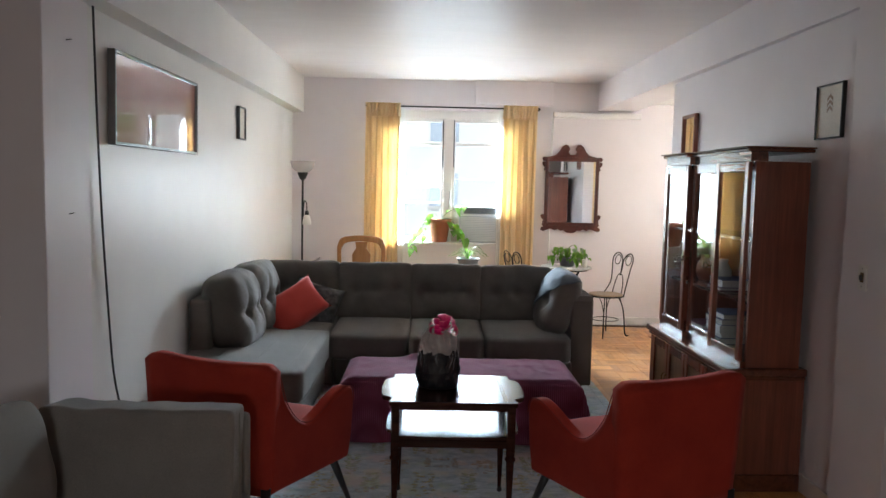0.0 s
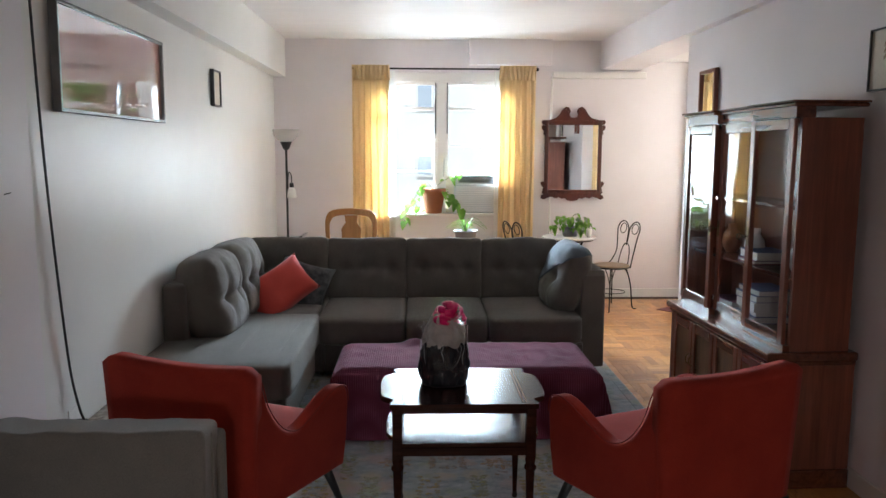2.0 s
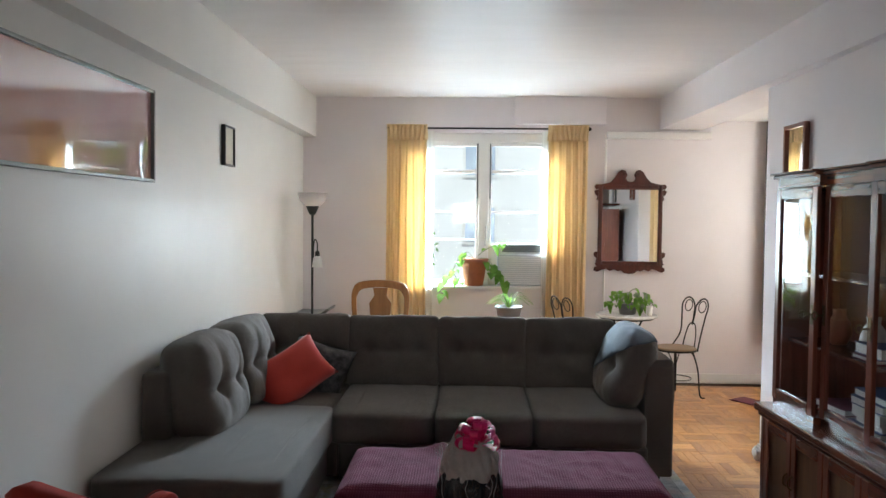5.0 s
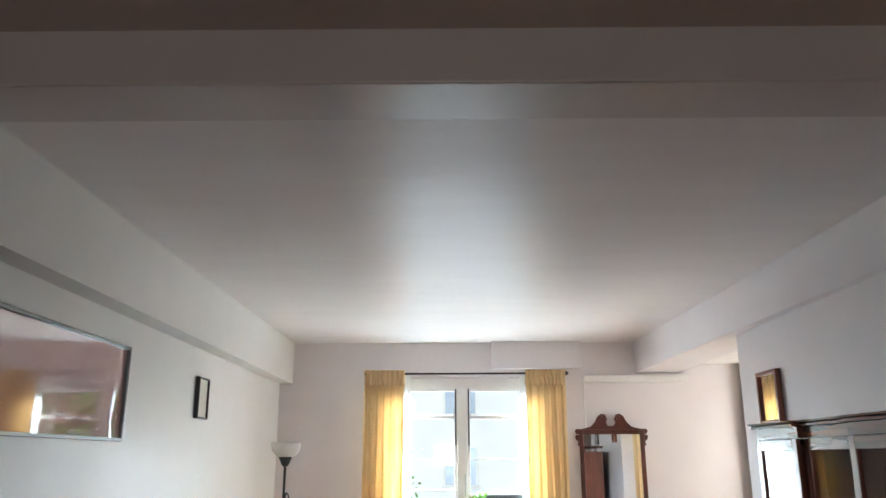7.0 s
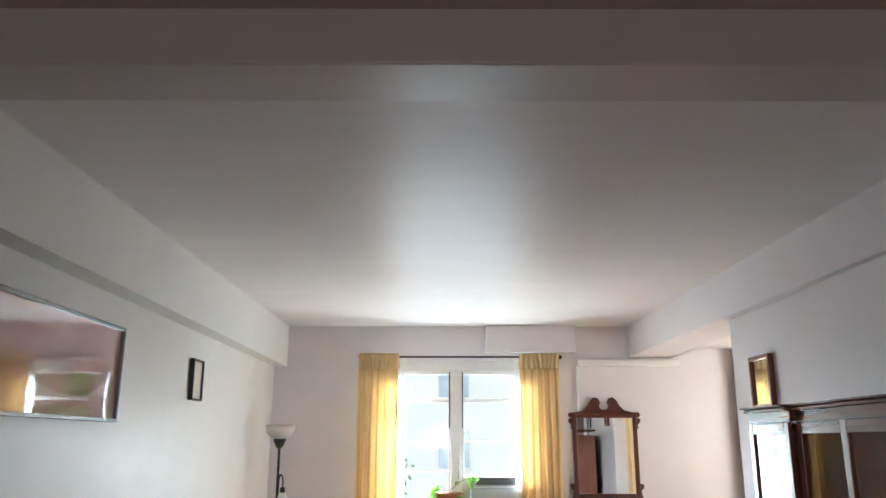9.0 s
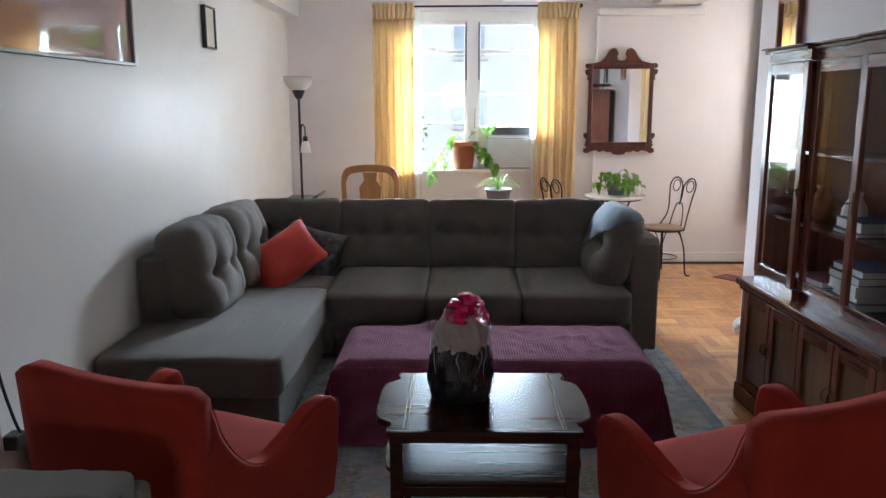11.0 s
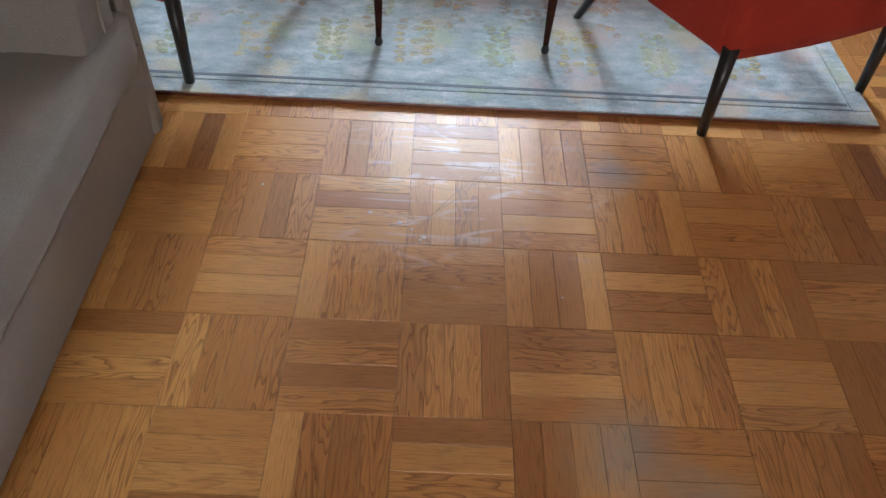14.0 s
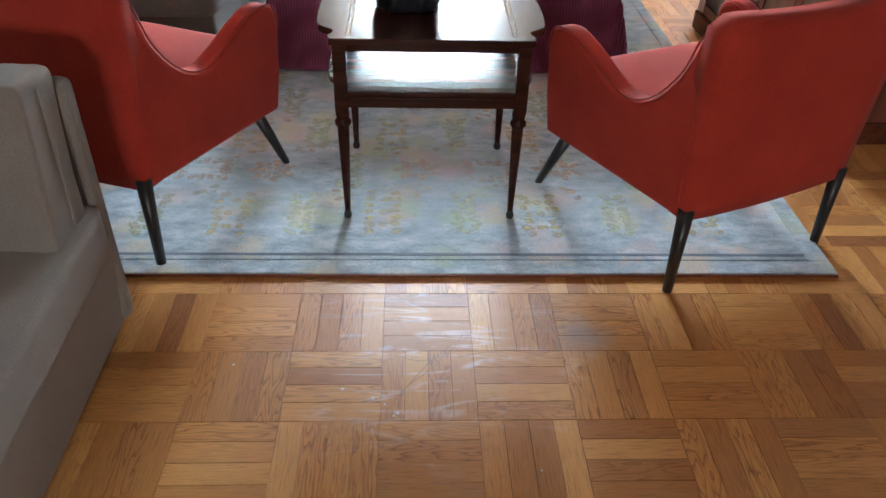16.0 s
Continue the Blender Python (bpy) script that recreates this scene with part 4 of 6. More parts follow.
# ---- spider plant on a stool ----
st = thing("plant_stool", "small round dark wooden plant stool", "stool", pose(0.34, 7.4, 0))
part("top", lathe([(0.15, 0.69), (0.155, 0.70), (0.15, 0.715)], 28), CHERRY, st)
for k in range(3):
    a = k * 2.094
    part("leg", tube([(0.15 * math.cos(a), 0.15 * math.sin(a), 0), (0.10 * math.cos(a), 0.10 * math.sin(a), 0.692)], 0.013), CHERRY, st)
sp = thing("spider_plant", "small spider plant with arching leaves in a grey pot", "plant", pose(0.34, 7.4, 0.716))
pot(sp, 0.085, 0.108, 0.125, GREYPOT, 0.02)
rn = random.Random(12)
for k in range(26):
    a, r, h = rn.uniform(0, 6.28), rn.uniform(0.05, 0.24), rn.uniform(0.05, 0.12)
    bm = bmesh.new()
    pts = spline([(0, 0, 0.1), (0.4 * r * math.cos(a), 0.4 * r * math.sin(a), 0.12 + h), (r * math.cos(a), r * math.sin(a), 0.11 + h * (0.9 if r < 0.12 else 0.25))], 5)
    side = Vector((-math.sin(a), math.cos(a), 0))
    L = [(bm.verts.new(p - side * 0.007 * (1 - i / len(pts)) - V(0, 0, -0.002)), bm.verts.new(p), bm.verts.new(p + side * 0.007 * (1 - i / len(pts)) + V(0, 0, 0.002))) for i, p in enumerate(pts)]
    for q, w in zip(L, L[1:]):
        bm.faces.new((q[0], q[1], w[1], w[0]))
        bm.faces.new((q[1], q[2], w[2], w[1]))
    part("leaf", bm, LEAF if k % 3 else LEAF2, sp, smooth=True)

# ---- bistro set ----
bt = thing("bistro_table", "small round pale marble table on black wire legs", "table", pose(1.415, 7.95, 0))
part("tabletop", lathe([(0.262, 0.700), (0.27, 0.706), (0.27, 0.718), (0.262, 0.724)], 40), MARBLE, bt)
part("rim", lathe([(0.235, 0.685), (0.24, 0.69), (0.24, 0.6995), (0.23, 0.6995)], 32), IRON, bt)
for k in range(4):
    a = k * math.pi / 2 + 0.5
    c, s = math.cos(a), math.sin(a)
    part("leg", tube(spline([(0.2 * c, 0.2 * s, 0.69), (0.10 * c, 0.10 * s, 0.5), (0.06 * c, 0.06 * s, 0.35), (0.14 * c, 0.14 * s, 0.12), (0.22 * c, 0.22 * s, 0.006)], 5), 0.006), IRON, bt, smooth=True)
    part("scroll", tube(spline([(0.2 * c, 0.2 * s, 0.68), (0.15 * c, 0.15 * s, 0.62), (0.19 * c, 0.19 * s, 0.57), (0.13 * c, 0.13 * s, 0.56)], 4), 0.004), IRON, bt)

tp = thing("trailing_houseplant", "leafy green trailing houseplant in a low pot on the table", "plant", pose(1.42, 7.93, 0.725))
pot(tp, 0.07, 0.09, 0.10, GREYPOT, 0.02)
rn = random.Random(4)
pts = []
for k in range(64):
    a, e = rn.uniform(0, 6.28), rn.uniform(-0.5, 1.2)
    r = rn.uniform(0.07, 0.17)
    pts.append((r * math.cos(a) * 1.1, r * math.sin(a) * 0.8, 0.11 + 0.09 * math.sin(e)))
leafy(tp, pts[:44], LEAF, 0.05, 0.08, 9, 0.7)
leafy(tp, pts[44:], LEAF2, 0.04, 0.06, 10, 0.5)
part("vine", tube(spline([(0.08, 0, 0.12), (0.17, -0.03, 0.14), (0.22, -0.05, 0.07)], 5), 0.003, 6), STEM, tp)
part("vine", tube(spline([(0, 0, 0.12), (0.02, 0, 0.2), (0.07, -0.02, 0.23)], 5), 0.003, 6), STEM, tp)
leafy(tp, [(0.21, -0.05, 0.09), (0.17, -0.03, 0.13), (0.06, -0.02, 0.225), (-0.16, -0.02, 0.16), (-0.19, -0.03, 0.10)], LEAF, 0.055, 0.07, 15, 0.5)
cup = thing("white_cup", "small white cup on the marble table", "cup", pose(1.585, 7.82, 0.725))
part("body", lathe([(0.02, 0), (0.024, 0.004), (0.028, 0.085), (0.025, 0.085), (0.021, 0.008)], 16), WHITEPLASTIC, cup, smooth=True)


def bistro_chair(m):
    ch = thing("bistro_chair", "black wire ice-cream parlour chair with looped back", "chair", m, "chairs round the bistro table")
    part("seat", lathe([(0.172, 0.425), (0.178, 0.432), (0.175, 0.442), (0.165, 0.445)], 32), SEATPAD, ch, "round worn wooden seat")
    part("seat_ring", lathe([(0.18, 0.415), (0.186, 0.42), (0.186, 0.43), (0.179, 0.432), (0.179, 0.416)], 32), IRON, ch)
    for sx, sy in ((-1, -1), (1, -1), (-1, 1), (1, 1)):
        part("leg", tube(spline([(0.10 * sx, 0.10 * sy, 0.42), (0.135 * sx, 0.135 * sy, 0.25), (0.15 * sx, 0.15 * sy, 0.03), (0.18 * sx, 0.18 * sy, 0.007)], 5), 0.0065), IRON, ch, smooth=True)
        part("brace", tube(spline([(0.03 * sx, 0.12 * sy, 0.42), (0.09 * sx, 0.13 * sy, 0.36), (0.135 * sx, 0.135 * sy, 0.25)], 4), 0.0045), IRON, ch)
    part("stretcher_ring", tube([(0.14 * math.cos(a), 0.14 * math.sin(a), 0.17) for a in [k * 0.3927 for k in range(17)]], 0.004), IRON, ch)
    for s in (-1, 1):
        part("back_loop", tube(spline([(0.16 * s, -0.10, 0.42), (0.125 * s, -0.17, 0.55), (0.14 * s, -0.20, 0.70), (0.155 * s, -0.22, 0.80), (0.12 * s, -0.235, 0.86), (0.06 * s, -0.24, 0.86), (0.01 * s, -0.225, 0.80), (0.005 * s, -0.21, 0.71), (0.0, -0.19, 0.63)], 6), 0.0065), IRON, ch, smooth=True)
        part("ring", tube([(0.082 * s + 0.043 * math.cos(a), -0.225 - 0.03 * math.sin(a) * 0.4, 0.795 + 0.05 * math.sin(a)) for a in [k * 0.3491 for k in range(19)]], 0.0045), IRON, ch, smooth=True)
    part("inner_arch", tube(spline([(0.07, -0.15, 0.44), (0.06, -0.175, 0.55), (0.035, -0.19, 0.63), (0, -0.192, 0.645), (-0.035, -0.19, 0.63), (-0.06, -0.175, 0.55), (-0.07, -0.15, 0.44)], 5), 0.0055), IRON, ch, smooth=True)
    return ch


bistro_chair(pose(1.84, 7.90, 0, 0, 0, 118))
bistro_chair(pose(1.03, 8.06, 0, 0, 0, -60))
mag = thing("magazine", "dark magazine lying on the parquet", "magazine", pose(2.45, 7.75, 0.001, 0, 0, 35))
part("cover", box(-0.1, 0.1, -0.14, 0.14, 0, 0.006), BOOKP, mag)



# ---- sectional sofa ----
def cushion(sx, sy, sz, n=5.0, bulge=0.18, tufts=(), cuts=13, wrinkle=0.004, seed=0, depth=0.03, crease=0.0):
    """A stuffed cushion: sx wide, sy thick, sz high, its face towards -y, drawn in at the tufts."""
    bm = bmesh.new()
    bmesh.ops.create_cube(bm, size=2)
    bmesh.ops.subdivide_edges(bm, edges=bm.edges[:], cuts=cuts, use_grid_fill=True)
    off = Vector((seed * 3.1, seed * 1.7, seed * 0.9))
    for v in bm.verts:
        x, y, z = v.co
        s = (abs(x) ** n + abs(y) ** n + abs(z) ** n) ** (1 / n)
        x, y, z = x / s, y / s, z / s
        y *= 1 - bulge + bulge * 1.6 * (1 - x * x) ** 0.5 * (1 - z * z) ** 0.5 if abs(x) < 1 and abs(z) < 1 else 1 - bulge
        p = Vector((x * sx / 2, y * sy / 2, z * sz / 2))
        for tx, tz in tufts:
            r2 = (p.x - tx) ** 2 + (p.z - tz) ** 2
            if y < 0:
                p.y += depth * math.exp(-r2 / 0.0022) + depth * 0.4 * math.exp(-r2 / 0.012)
        if crease and y < 0:
            along = max(0.0, 1 - (p.x / (sx * 0.5)) ** 4)
            up = max(0.0, 1 - (p.z / (sz * 0.5)) ** 2)
            p.y += crease * along * math.exp(-((p.z - tufts[0][1]) / 0.028) ** 2)
            for tx, _tz in tufts:
                p.y += 0.7 * crease * up * math.exp(-((p.x - tx) / 0.024) ** 2)
        k = noise.noise(p * 9 + off)
        if wrinkle > 0.009 and cuts > 16:
            rim = max(0.0, abs(p.z) / (sz / 2) - 0.45)
            p.y += (1 if y > 0 else -1) * 0.016 * rim * noise.noise(Vector((p.x * 26, p.z * 5, seed)))
            p.z += 0.010 * (1 if p.z > 0 else 0) * noise.noise(Vector((p.x * 9, seed, 2)))
        p += Vector((noise.noise(p * 5 + off), k, noise.noise(p * 5 - off))) * wrinkle
        v.co = p
    return bm


def put(ob, m):
    ob.matrix_local = m
    return ob


sofa = thing("sectional_sofa", "charcoal grey fabric sectional sofa with chaise and tufted back cushions", "sofa")
# frames
part("back_frame", box(-1.56, 1.215, 6.42, 6.62, 0.05, 0.72, bevel=0.03, seg=3), SOFA, sofa, smooth=True)
part("left_back_frame", box(-1.59, -1.45, 4.76, 6.415, 0.05, 0.79, bevel=0.03, seg=3), SOFA, sofa, smooth=True)
bm = slab([(5.60, 0.05), (5.60, 0.70), (5.63, 0.735), (5.80, 0.74), (6.415, 0.74), (6.415, 0.05)], 0.17, "x", 0.015)
bmesh.ops.translate(bm, verts=bm.verts[:], vec=(1.045, 0, 0))
part("arm_frame", bm, SOFA, sofa)
part("base", box(-0.74, 1.04, 5.47, 6.415, 0.05, 0.26, bevel=0.02), SOFA, sofa)
part("chaise_base", box(-1.57, -0.80, 4.30, 5.465, 0.05, 0.27, bevel=0.02), SOFA, sofa)
part("corner_base", box(-1.395, -0.745, 5.47, 6.415, 0.05, 0.26, bevel=0.02), SOFA, sofa)
for x, y in ((-1.5, 4.38), (-0.87, 4.38), (-1.5, 6.5), (1.13, 6.5), (1.13, 5.7), (-0.6, 5.55), (0.5, 5.55)):
    part("foot", box(x - 0.03, x + 0.03, y - 0.03, y + 0.03, 0.0, 0.055, bevel=0.006), BLACKWOOD, sofa)
# seats
X = [-0.79, -0.185, 0.385, 1.035]
for i in range(3):
    w = X[i + 1] - X[i]
    c = part("seat_cushion", cushion(w - 0.002, 0.20, 0.92, 12, 0.07, (), 11, 0.004, i + 1), SOFA, sofa, smooth=True)
    put(c, pose((X[i] + X[i + 1]) / 2, 5.87, 0.345, 90, 0, 0))
    for dx in (-0.07, 0.07):
        part("stitching", tube(spline([((X[i] + X[i + 1]) / 2 + dx * 2.2, y, z) for y, z in ((5.415, 0.40), (5.45, 0.435), (5.6, 0.453), (5.85, 0.458), (6.1, 0.455))], 4), 0.0016, 5), SEAM, sofa)
c = part("corner_seat", cushion(0.60, 0.19, 0.86, 7, 0.10, (), 11, 0.004, 9), SOFA, sofa, smooth=True)
put(c, pose(-1.095, 5.99, 0.35, 90, 0, 0))
c = part("chaise_cushion", cushion(0.83, 0.20, 1.34, 18, 0.05, (), 15, 0.004, 11), SOFA, sofa, smooth=True)
put(c, pose(-1.18, 4.885, 0.36, 90, 0, 0))
for x in (-1.36, -1.345, -1.10, -1.085, -0.86):
    part("stitching", tube(spline([(x, 4.262, 0.40), (x, 4.29, 0.438), (x, 4.45, 0.458), (x, 4.9, 0.466), (x, 5.4, 0.455)], 5), 0.0016, 5), SEAM, sofa)
# back cushions
T2 = ((-0.17, 0.0), (0.0, 0.0), (0.17, 0.0))
B = [-1.40, -0.80, -0.19, 0.39, 0.985]
for i in range(4):
    w = B[i + 1] - B[i]
    c = part("back_cushion", cushion(w + 0.012, 0.24, 0.475, 15, 0.15, T2, 23, 0.010, 20 + i, 0.034, 0.008), SOFA, sofa, smooth=True)
    put(c, pose((B[i] + B[i + 1]) / 2, 6.315, 0.645 + (0.01 if i == 0 else 0), -12, 0, 0))
for i, (y0, y1) in enumerate(((4.79, 5.42), (5.42, 6.10))):
    c = part("side_cushion", cushion(y1 - y0 - 0.004, 0.30, 0.53, 4.5, 0.24, ((-0.13, -0.02), (0.13, -0.02)), 31, 0.011, 30 + i, 0.05, 0.022), SOFA, sofa, smooth=True)
    put(c, pose(-1.375, (y0 + y1) / 2, 0.675, -12, 0, 90))
c = part("side_cushion", cushion(0.68, 0.25, 0.50, 4.0, 0.25, ((-0.15, 0.0), (0.15, 0.0)), 27, 0.010, 40, 0.045, 0.016), SOFA, sofa, smooth=True)
RC = pose(0.985, 5.93, 0.645, 0, 0, -90) @ pose(0, 0, 0, -20, 0, 0)
put(c, RC)
bm = cushion(0.70, 0.268, 0.52, 4.0, 0.25, ((-0.15, 0.0), (0.15, 0.0)), 13, 0.010, 41, 0.025)
for at, side in (((0, -0.13, -0.02), (-0.42, -0.75, 1)), ((-0.29, 0, 0), (1, 0.1, 0.15))):
    bmesh.ops.bisect_plane(bm, geom=bm.verts[:] + bm.edges[:] + bm.faces[:], plane_co=at, plane_no=side, clear_inner=True)
for v in bm.verts:
    v.co += Vector((0, -0.004, 0.006)) * noise.noise(v.co * 16)
thr = tagged(finish("throw_blanket", bm, THROW, smooth=True), "pale blue-grey knitted throw draped over the sofa cushion", "blanket")
thr.matrix_world = RC
thr.modifiers.new("thick", "SOLIDIFY").thickness = 0.006


def pillow(size, thick, seed, slump=0.0):
    bm = bmesh.new()
    n = 16
    for side in (-1, 1):
        g = []
        for j in range(n + 1):
            row = []
            for i in range(n + 1):
                u, v = 2 * i / n - 1, 2 * j / n - 1
                pinch = 1 - 0.10 * (1 - u * u) * v * v - 0.0
                pinch2 = 1 - 0.10 * (1 - v * v) * u * u
                h = thick / 2 * ((1 - u ** 4) * (1 - v ** 4)) ** 0.55
                p = Vector((u * size / 2 * pinch2, side * h, v * size / 2 * pinch))
                p.y += 0.012 * noise.noise(p * 8 + Vector((seed, side, 0))) * (1 - u ** 4) * (1 - v ** 4)
                p.z += slump * max(0, 0.5 + u / 2) * max(0, 0.5 - v / 2)
                row.append(bm.verts.new(p))
            g.append(row)
        for a, b in zip(g, g[1:]):
            for i in range(n):
                bm.faces.new((a[i], a[i + 1], b[i + 1], b[i]))
    bmesh.ops.remove_doubles(bm, verts=bm.verts[:], dist=0.0005)
    return bm


def widened(bm, fx, fz):
    for v in bm.verts:
        v.co.x, v.co.z = v.co.x * fx, v.co.z * fz
    return bm


p1 = tagged(finish("red_pillow", widened(pillow(0.47, 0.19, 3, 0.07), 1.10, 0.80), REDPILLOW, smooth=True), "bright red square throw pillow tipped against the cushions", "pillow")
p1.matrix_world = pose(-1.08, 5.80, 0.565, -30, 0, 22) @ pose(0, 0, 0, 0, -30, 0)
p2 = tagged(finish("dark_pillow", pillow(0.40, 0.14, 8), DARKPILLOW, smooth=True), "dark mottled throw pillow behind the red pillow", "pillow")
p2.matrix_world = pose(-0.96, 6.00, 0.555, -20, 0, 8) @ pose(0, 0, 0, 0, 18, 0)

# ---- ottoman under a blanket ----
ot = thing("ottoman", "long low upholstered ottoman hidden under a blanket", "ottoman", pose(0.165, 4.65, 0))
part("body", box(-0.70, 0.70, -0.30, 0.30, 0.06, 0.385, bevel=0.03), SOFA, ot)
for x in (-0.62, 0.62):
    for y in (-0.24, 0.24):
        part("foot", box(x - 0.025, x + 0.025, y - 0.025, y + 0.025, 0, 0.062), BLACKWOOD, ot)
bm = bmesh.new()
nx, ny = 110, 76
LX, LY, HX, HY, TOP = 1.09, 0.70, 0.715, 0.318, 0.402
g = []
for j in range(ny + 1):
    row = []
    for i in range(nx + 1):
        a, b = (2 * i / nx - 1) * LX, (2 * j / ny - 1) * LY
        ox, oy = max(abs(a) - HX, 0), max(abs(b) - HY, 0)
        dr = max(ox, oy) + 0.25 * min(ox, oy)
        x = math.copysign(min(abs(a), HX), a)
        y = math.copysign(min(abs(b), HY), b)
        fold = 0.5 + 0.5 * math.sin(b * 19 + 2 * math.sin(a * 3)) if ox > oy else 0.5 + 0.5 * math.sin(a * 15 + 3 * math.sin(a * 2.1))
        flare = 0.012 + 0.10 * dr * (0.4 + 0.6 * fold) * 0.8
        corner = min(ox, oy)
        if ox > 0:
            x += math.copysign(flare + 0.25 * corner, a)
        if oy > 0:
            y += math.copysign(flare + 0.25 * corner, b)
        z = TOP - 0.03 * min(1, dr * 40) - min(dr, TOP - 0.055)
        edge = max(0.0, 1 - dr * 30)
        if dr == 0:
            ca, cb = HX - abs(a), HY - abs(b)
            near = min(ca, cb)
            z -= 0.032 * max(0, 1 - near / 0.07) ** 2
            p = Vector((a * 5, b * 5, 0))
            r = noise.noise(p * 1.3 + Vector((a * 4, 0, 3)))
            z += 0.004 * noise.noise(p * 2) + (0.009 * max(0, 1 - abs(r) * 5) if 0.1 < a < 0.6 and -0.15 < b < 0.25 else 0.004 * max(0, 1 - abs(r) * 7))
            z += 0.03 * math.exp(-((a + 0.28) ** 2 + (b - 0.27) ** 2) / 0.004)
        z += 0.010 * noise.noise(Vector((a * 3, b * 3, 5))) * (1 if dr > 0.25 else 0)
        row.append(bm.verts.new((x, y, max(z, 0.03))))
    g.append(row)
for r, s in zip(g, g[1:]):
    for i in range(nx):
        bm.faces.new((r[i], r[i + 1], s[i + 1], s[i]))
bl = tagged(finish("blanket", bm, BLANKET, smooth=True), "plum purple waffle-weave blanket draped over the ottoman", "blanket")
bl.matrix_world = pose(0.165, 4.65, 0)
bl.modifiers.new("thick", "SOLIDIFY").thickness = 0.006


# ---- red armchairs ----
def armchair(m):
    ch = thing("armchair", "red velour armchair with sloping wing arms on black splayed legs", "chair", m, "pair of red armchairs")
    prof = [tuple(p) for p in spline([(-0.215, 0.772), (-0.19, 0.72), (-0.15, 0.62), (-0.07, 0.525), (0.02, 0.49), (0.11, 0.515), (0.22, 0.565), (0.30, 0.585), (0.355, 0.565), (0.372, 0.50)], 5)]
    prof += [(0.365, 0.35), (0.345, 0.235), (0.335, 0.228), (-0.225, 0.243), (-0.24, 0.256), (-0.24, 0.40), (-0.238, 0.62), (-0.235, 0.76)]
    for s in (-1, 1):
        bm = slab(prof, 0.07, "x", 0.018, 3)
        for v in bm.verts:
            v.co.x = s * (0.235 + v.co.x + 0.03 * max(0, v.co.z - 0.2) + 0.085 * max(0, v.co.y + 0.2))
        part("side", bm, RED, ch, smooth=False)
        ed = [(s * (0.306 + 0.03 * (z - 0.2) + 0.085 * max(0, y + 0.2)), y, z) for y, z in prof[:46]]
        part("piping", tube([Vector(e) + V(s * -0.004, 0, 0.0) for e in ed], 0.0022, 6), REDPIPE, ch, smooth=True)
    # the back, gently hollow, higher at its two corners
    bm = bmesh.new()
    n, k = 18, 12
    faces = []
    for side in (0, 1):
        g = []
        for j in range(k + 1):
            row = []
            for i in range(n + 1):
                u, v = 2 * i / n - 1, j / k
                w = 0.298 + 0.028 * v
                top = 0.785 + 0.016 * u * u - 0.035 * max(0, (abs(u) - 0.8) / 0.2) ** 2.5
                z = 0.243 + (top - 0.243) * v
                y = -0.278 - 0.01 * v + 0.015 * u * u
                th = 0.085 - 0.02 * v
                if side:
                    y += th - 0.012 * (1 - u * u) * math.sin(math.pi * v)
                row.append(bm.verts.new((u * w, y, z)))
            g.append(row)
        faces.append(g)
        for a, b in zip(g, g[1:]):
            for i in range(n):
                bm.faces.new((a[i], a[i + 1], b[i + 1], b[i]))
    A, C = faces
    for i in range(n):
        bm.faces.new((A[0][i], A[0][i + 1], C[0][i + 1], C[0][i]))
        bm.faces.new((A[k][i], A[k][i + 1], C[k][i + 1], C[k][i]))
    for j in range(k):
        bm.faces.new((A[j][0], A[j + 1][0], C[j + 1][0], C[j][0]))
        bm.faces.new((A[j][n], A[j + 1][n], C[j + 1][n], C[j][n]))
    sharp = [e for e in bm.edges if len(e.link_faces) == 2 and e.calc_face_angle(0) > 0.9]
    bmesh.ops.bevel(bm, geom=sharp, offset=0.022, segments=3, affect="EDGES", profile=0.5)
    part("backrest", bm, RED, ch, smooth=True)
    bm = box(-0.242, 0.242, -0.235, 0.325, 0.245, 0.32, bevel=0.012)
    for v in bm.verts:
        v.co.x *= 1 + 0.34 * max(0, v.co.y + 0.2)
    part("seat_frame", bm, RED, ch)
    bm = cushion(0.485, 0.15, 0.60, 9, 0.15, (), 11, 0.003, 50)
    for v in bm.verts:
        v.co.x *= 1 + 0.34 * max(0, 0.245 - v.co.z)
    c = part("seat_cushion", bm, RED, ch, smooth=True)
    put(c, pose(0, 0.045, 0.385, 92, 0, 0))
    for s in (-1, 1):
        part("leg", tube([(s * 0.288, -0.256, 0.275), (s * 0.290, -0.264, 0.0)], [0.022, 0.014], 12), BLACKWOOD, ch, "tapered black leg", smooth=True)
        part("leg", tube([(s * 0.275, 0.30, 0.24), (s * 0.328, 0.385, 0.0)], [0.022, 0.012], 12), BLACKWOOD, ch, "tapered black leg", smooth=True)
    return ch


def placed(leg, local, turn):
    a = radians(turn)
    return pose(leg[0] - (local[0] * math.cos(a) - local[1] * math.sin(a)), leg[1] - (local[0] * math.sin(a) + local[1] * math.cos(a)), leg[2], 0, 0, turn)


armchair(placed((-0.700, 2.932, 0.0125), (0.290, -0.264), -22.5))
armchair(placed((0.757, 2.822, 0.0), (-0.290, -0.264), 24) @ pose(0, 0, 0, 0.6, 0, 0))

# ---- side table ----
tb = thing("side_table", "polished dark mahogany two-tier side table with scalloped edges", "table", pose(0.08, 3.40, 0))
HX, HY = 0.283, 0.25


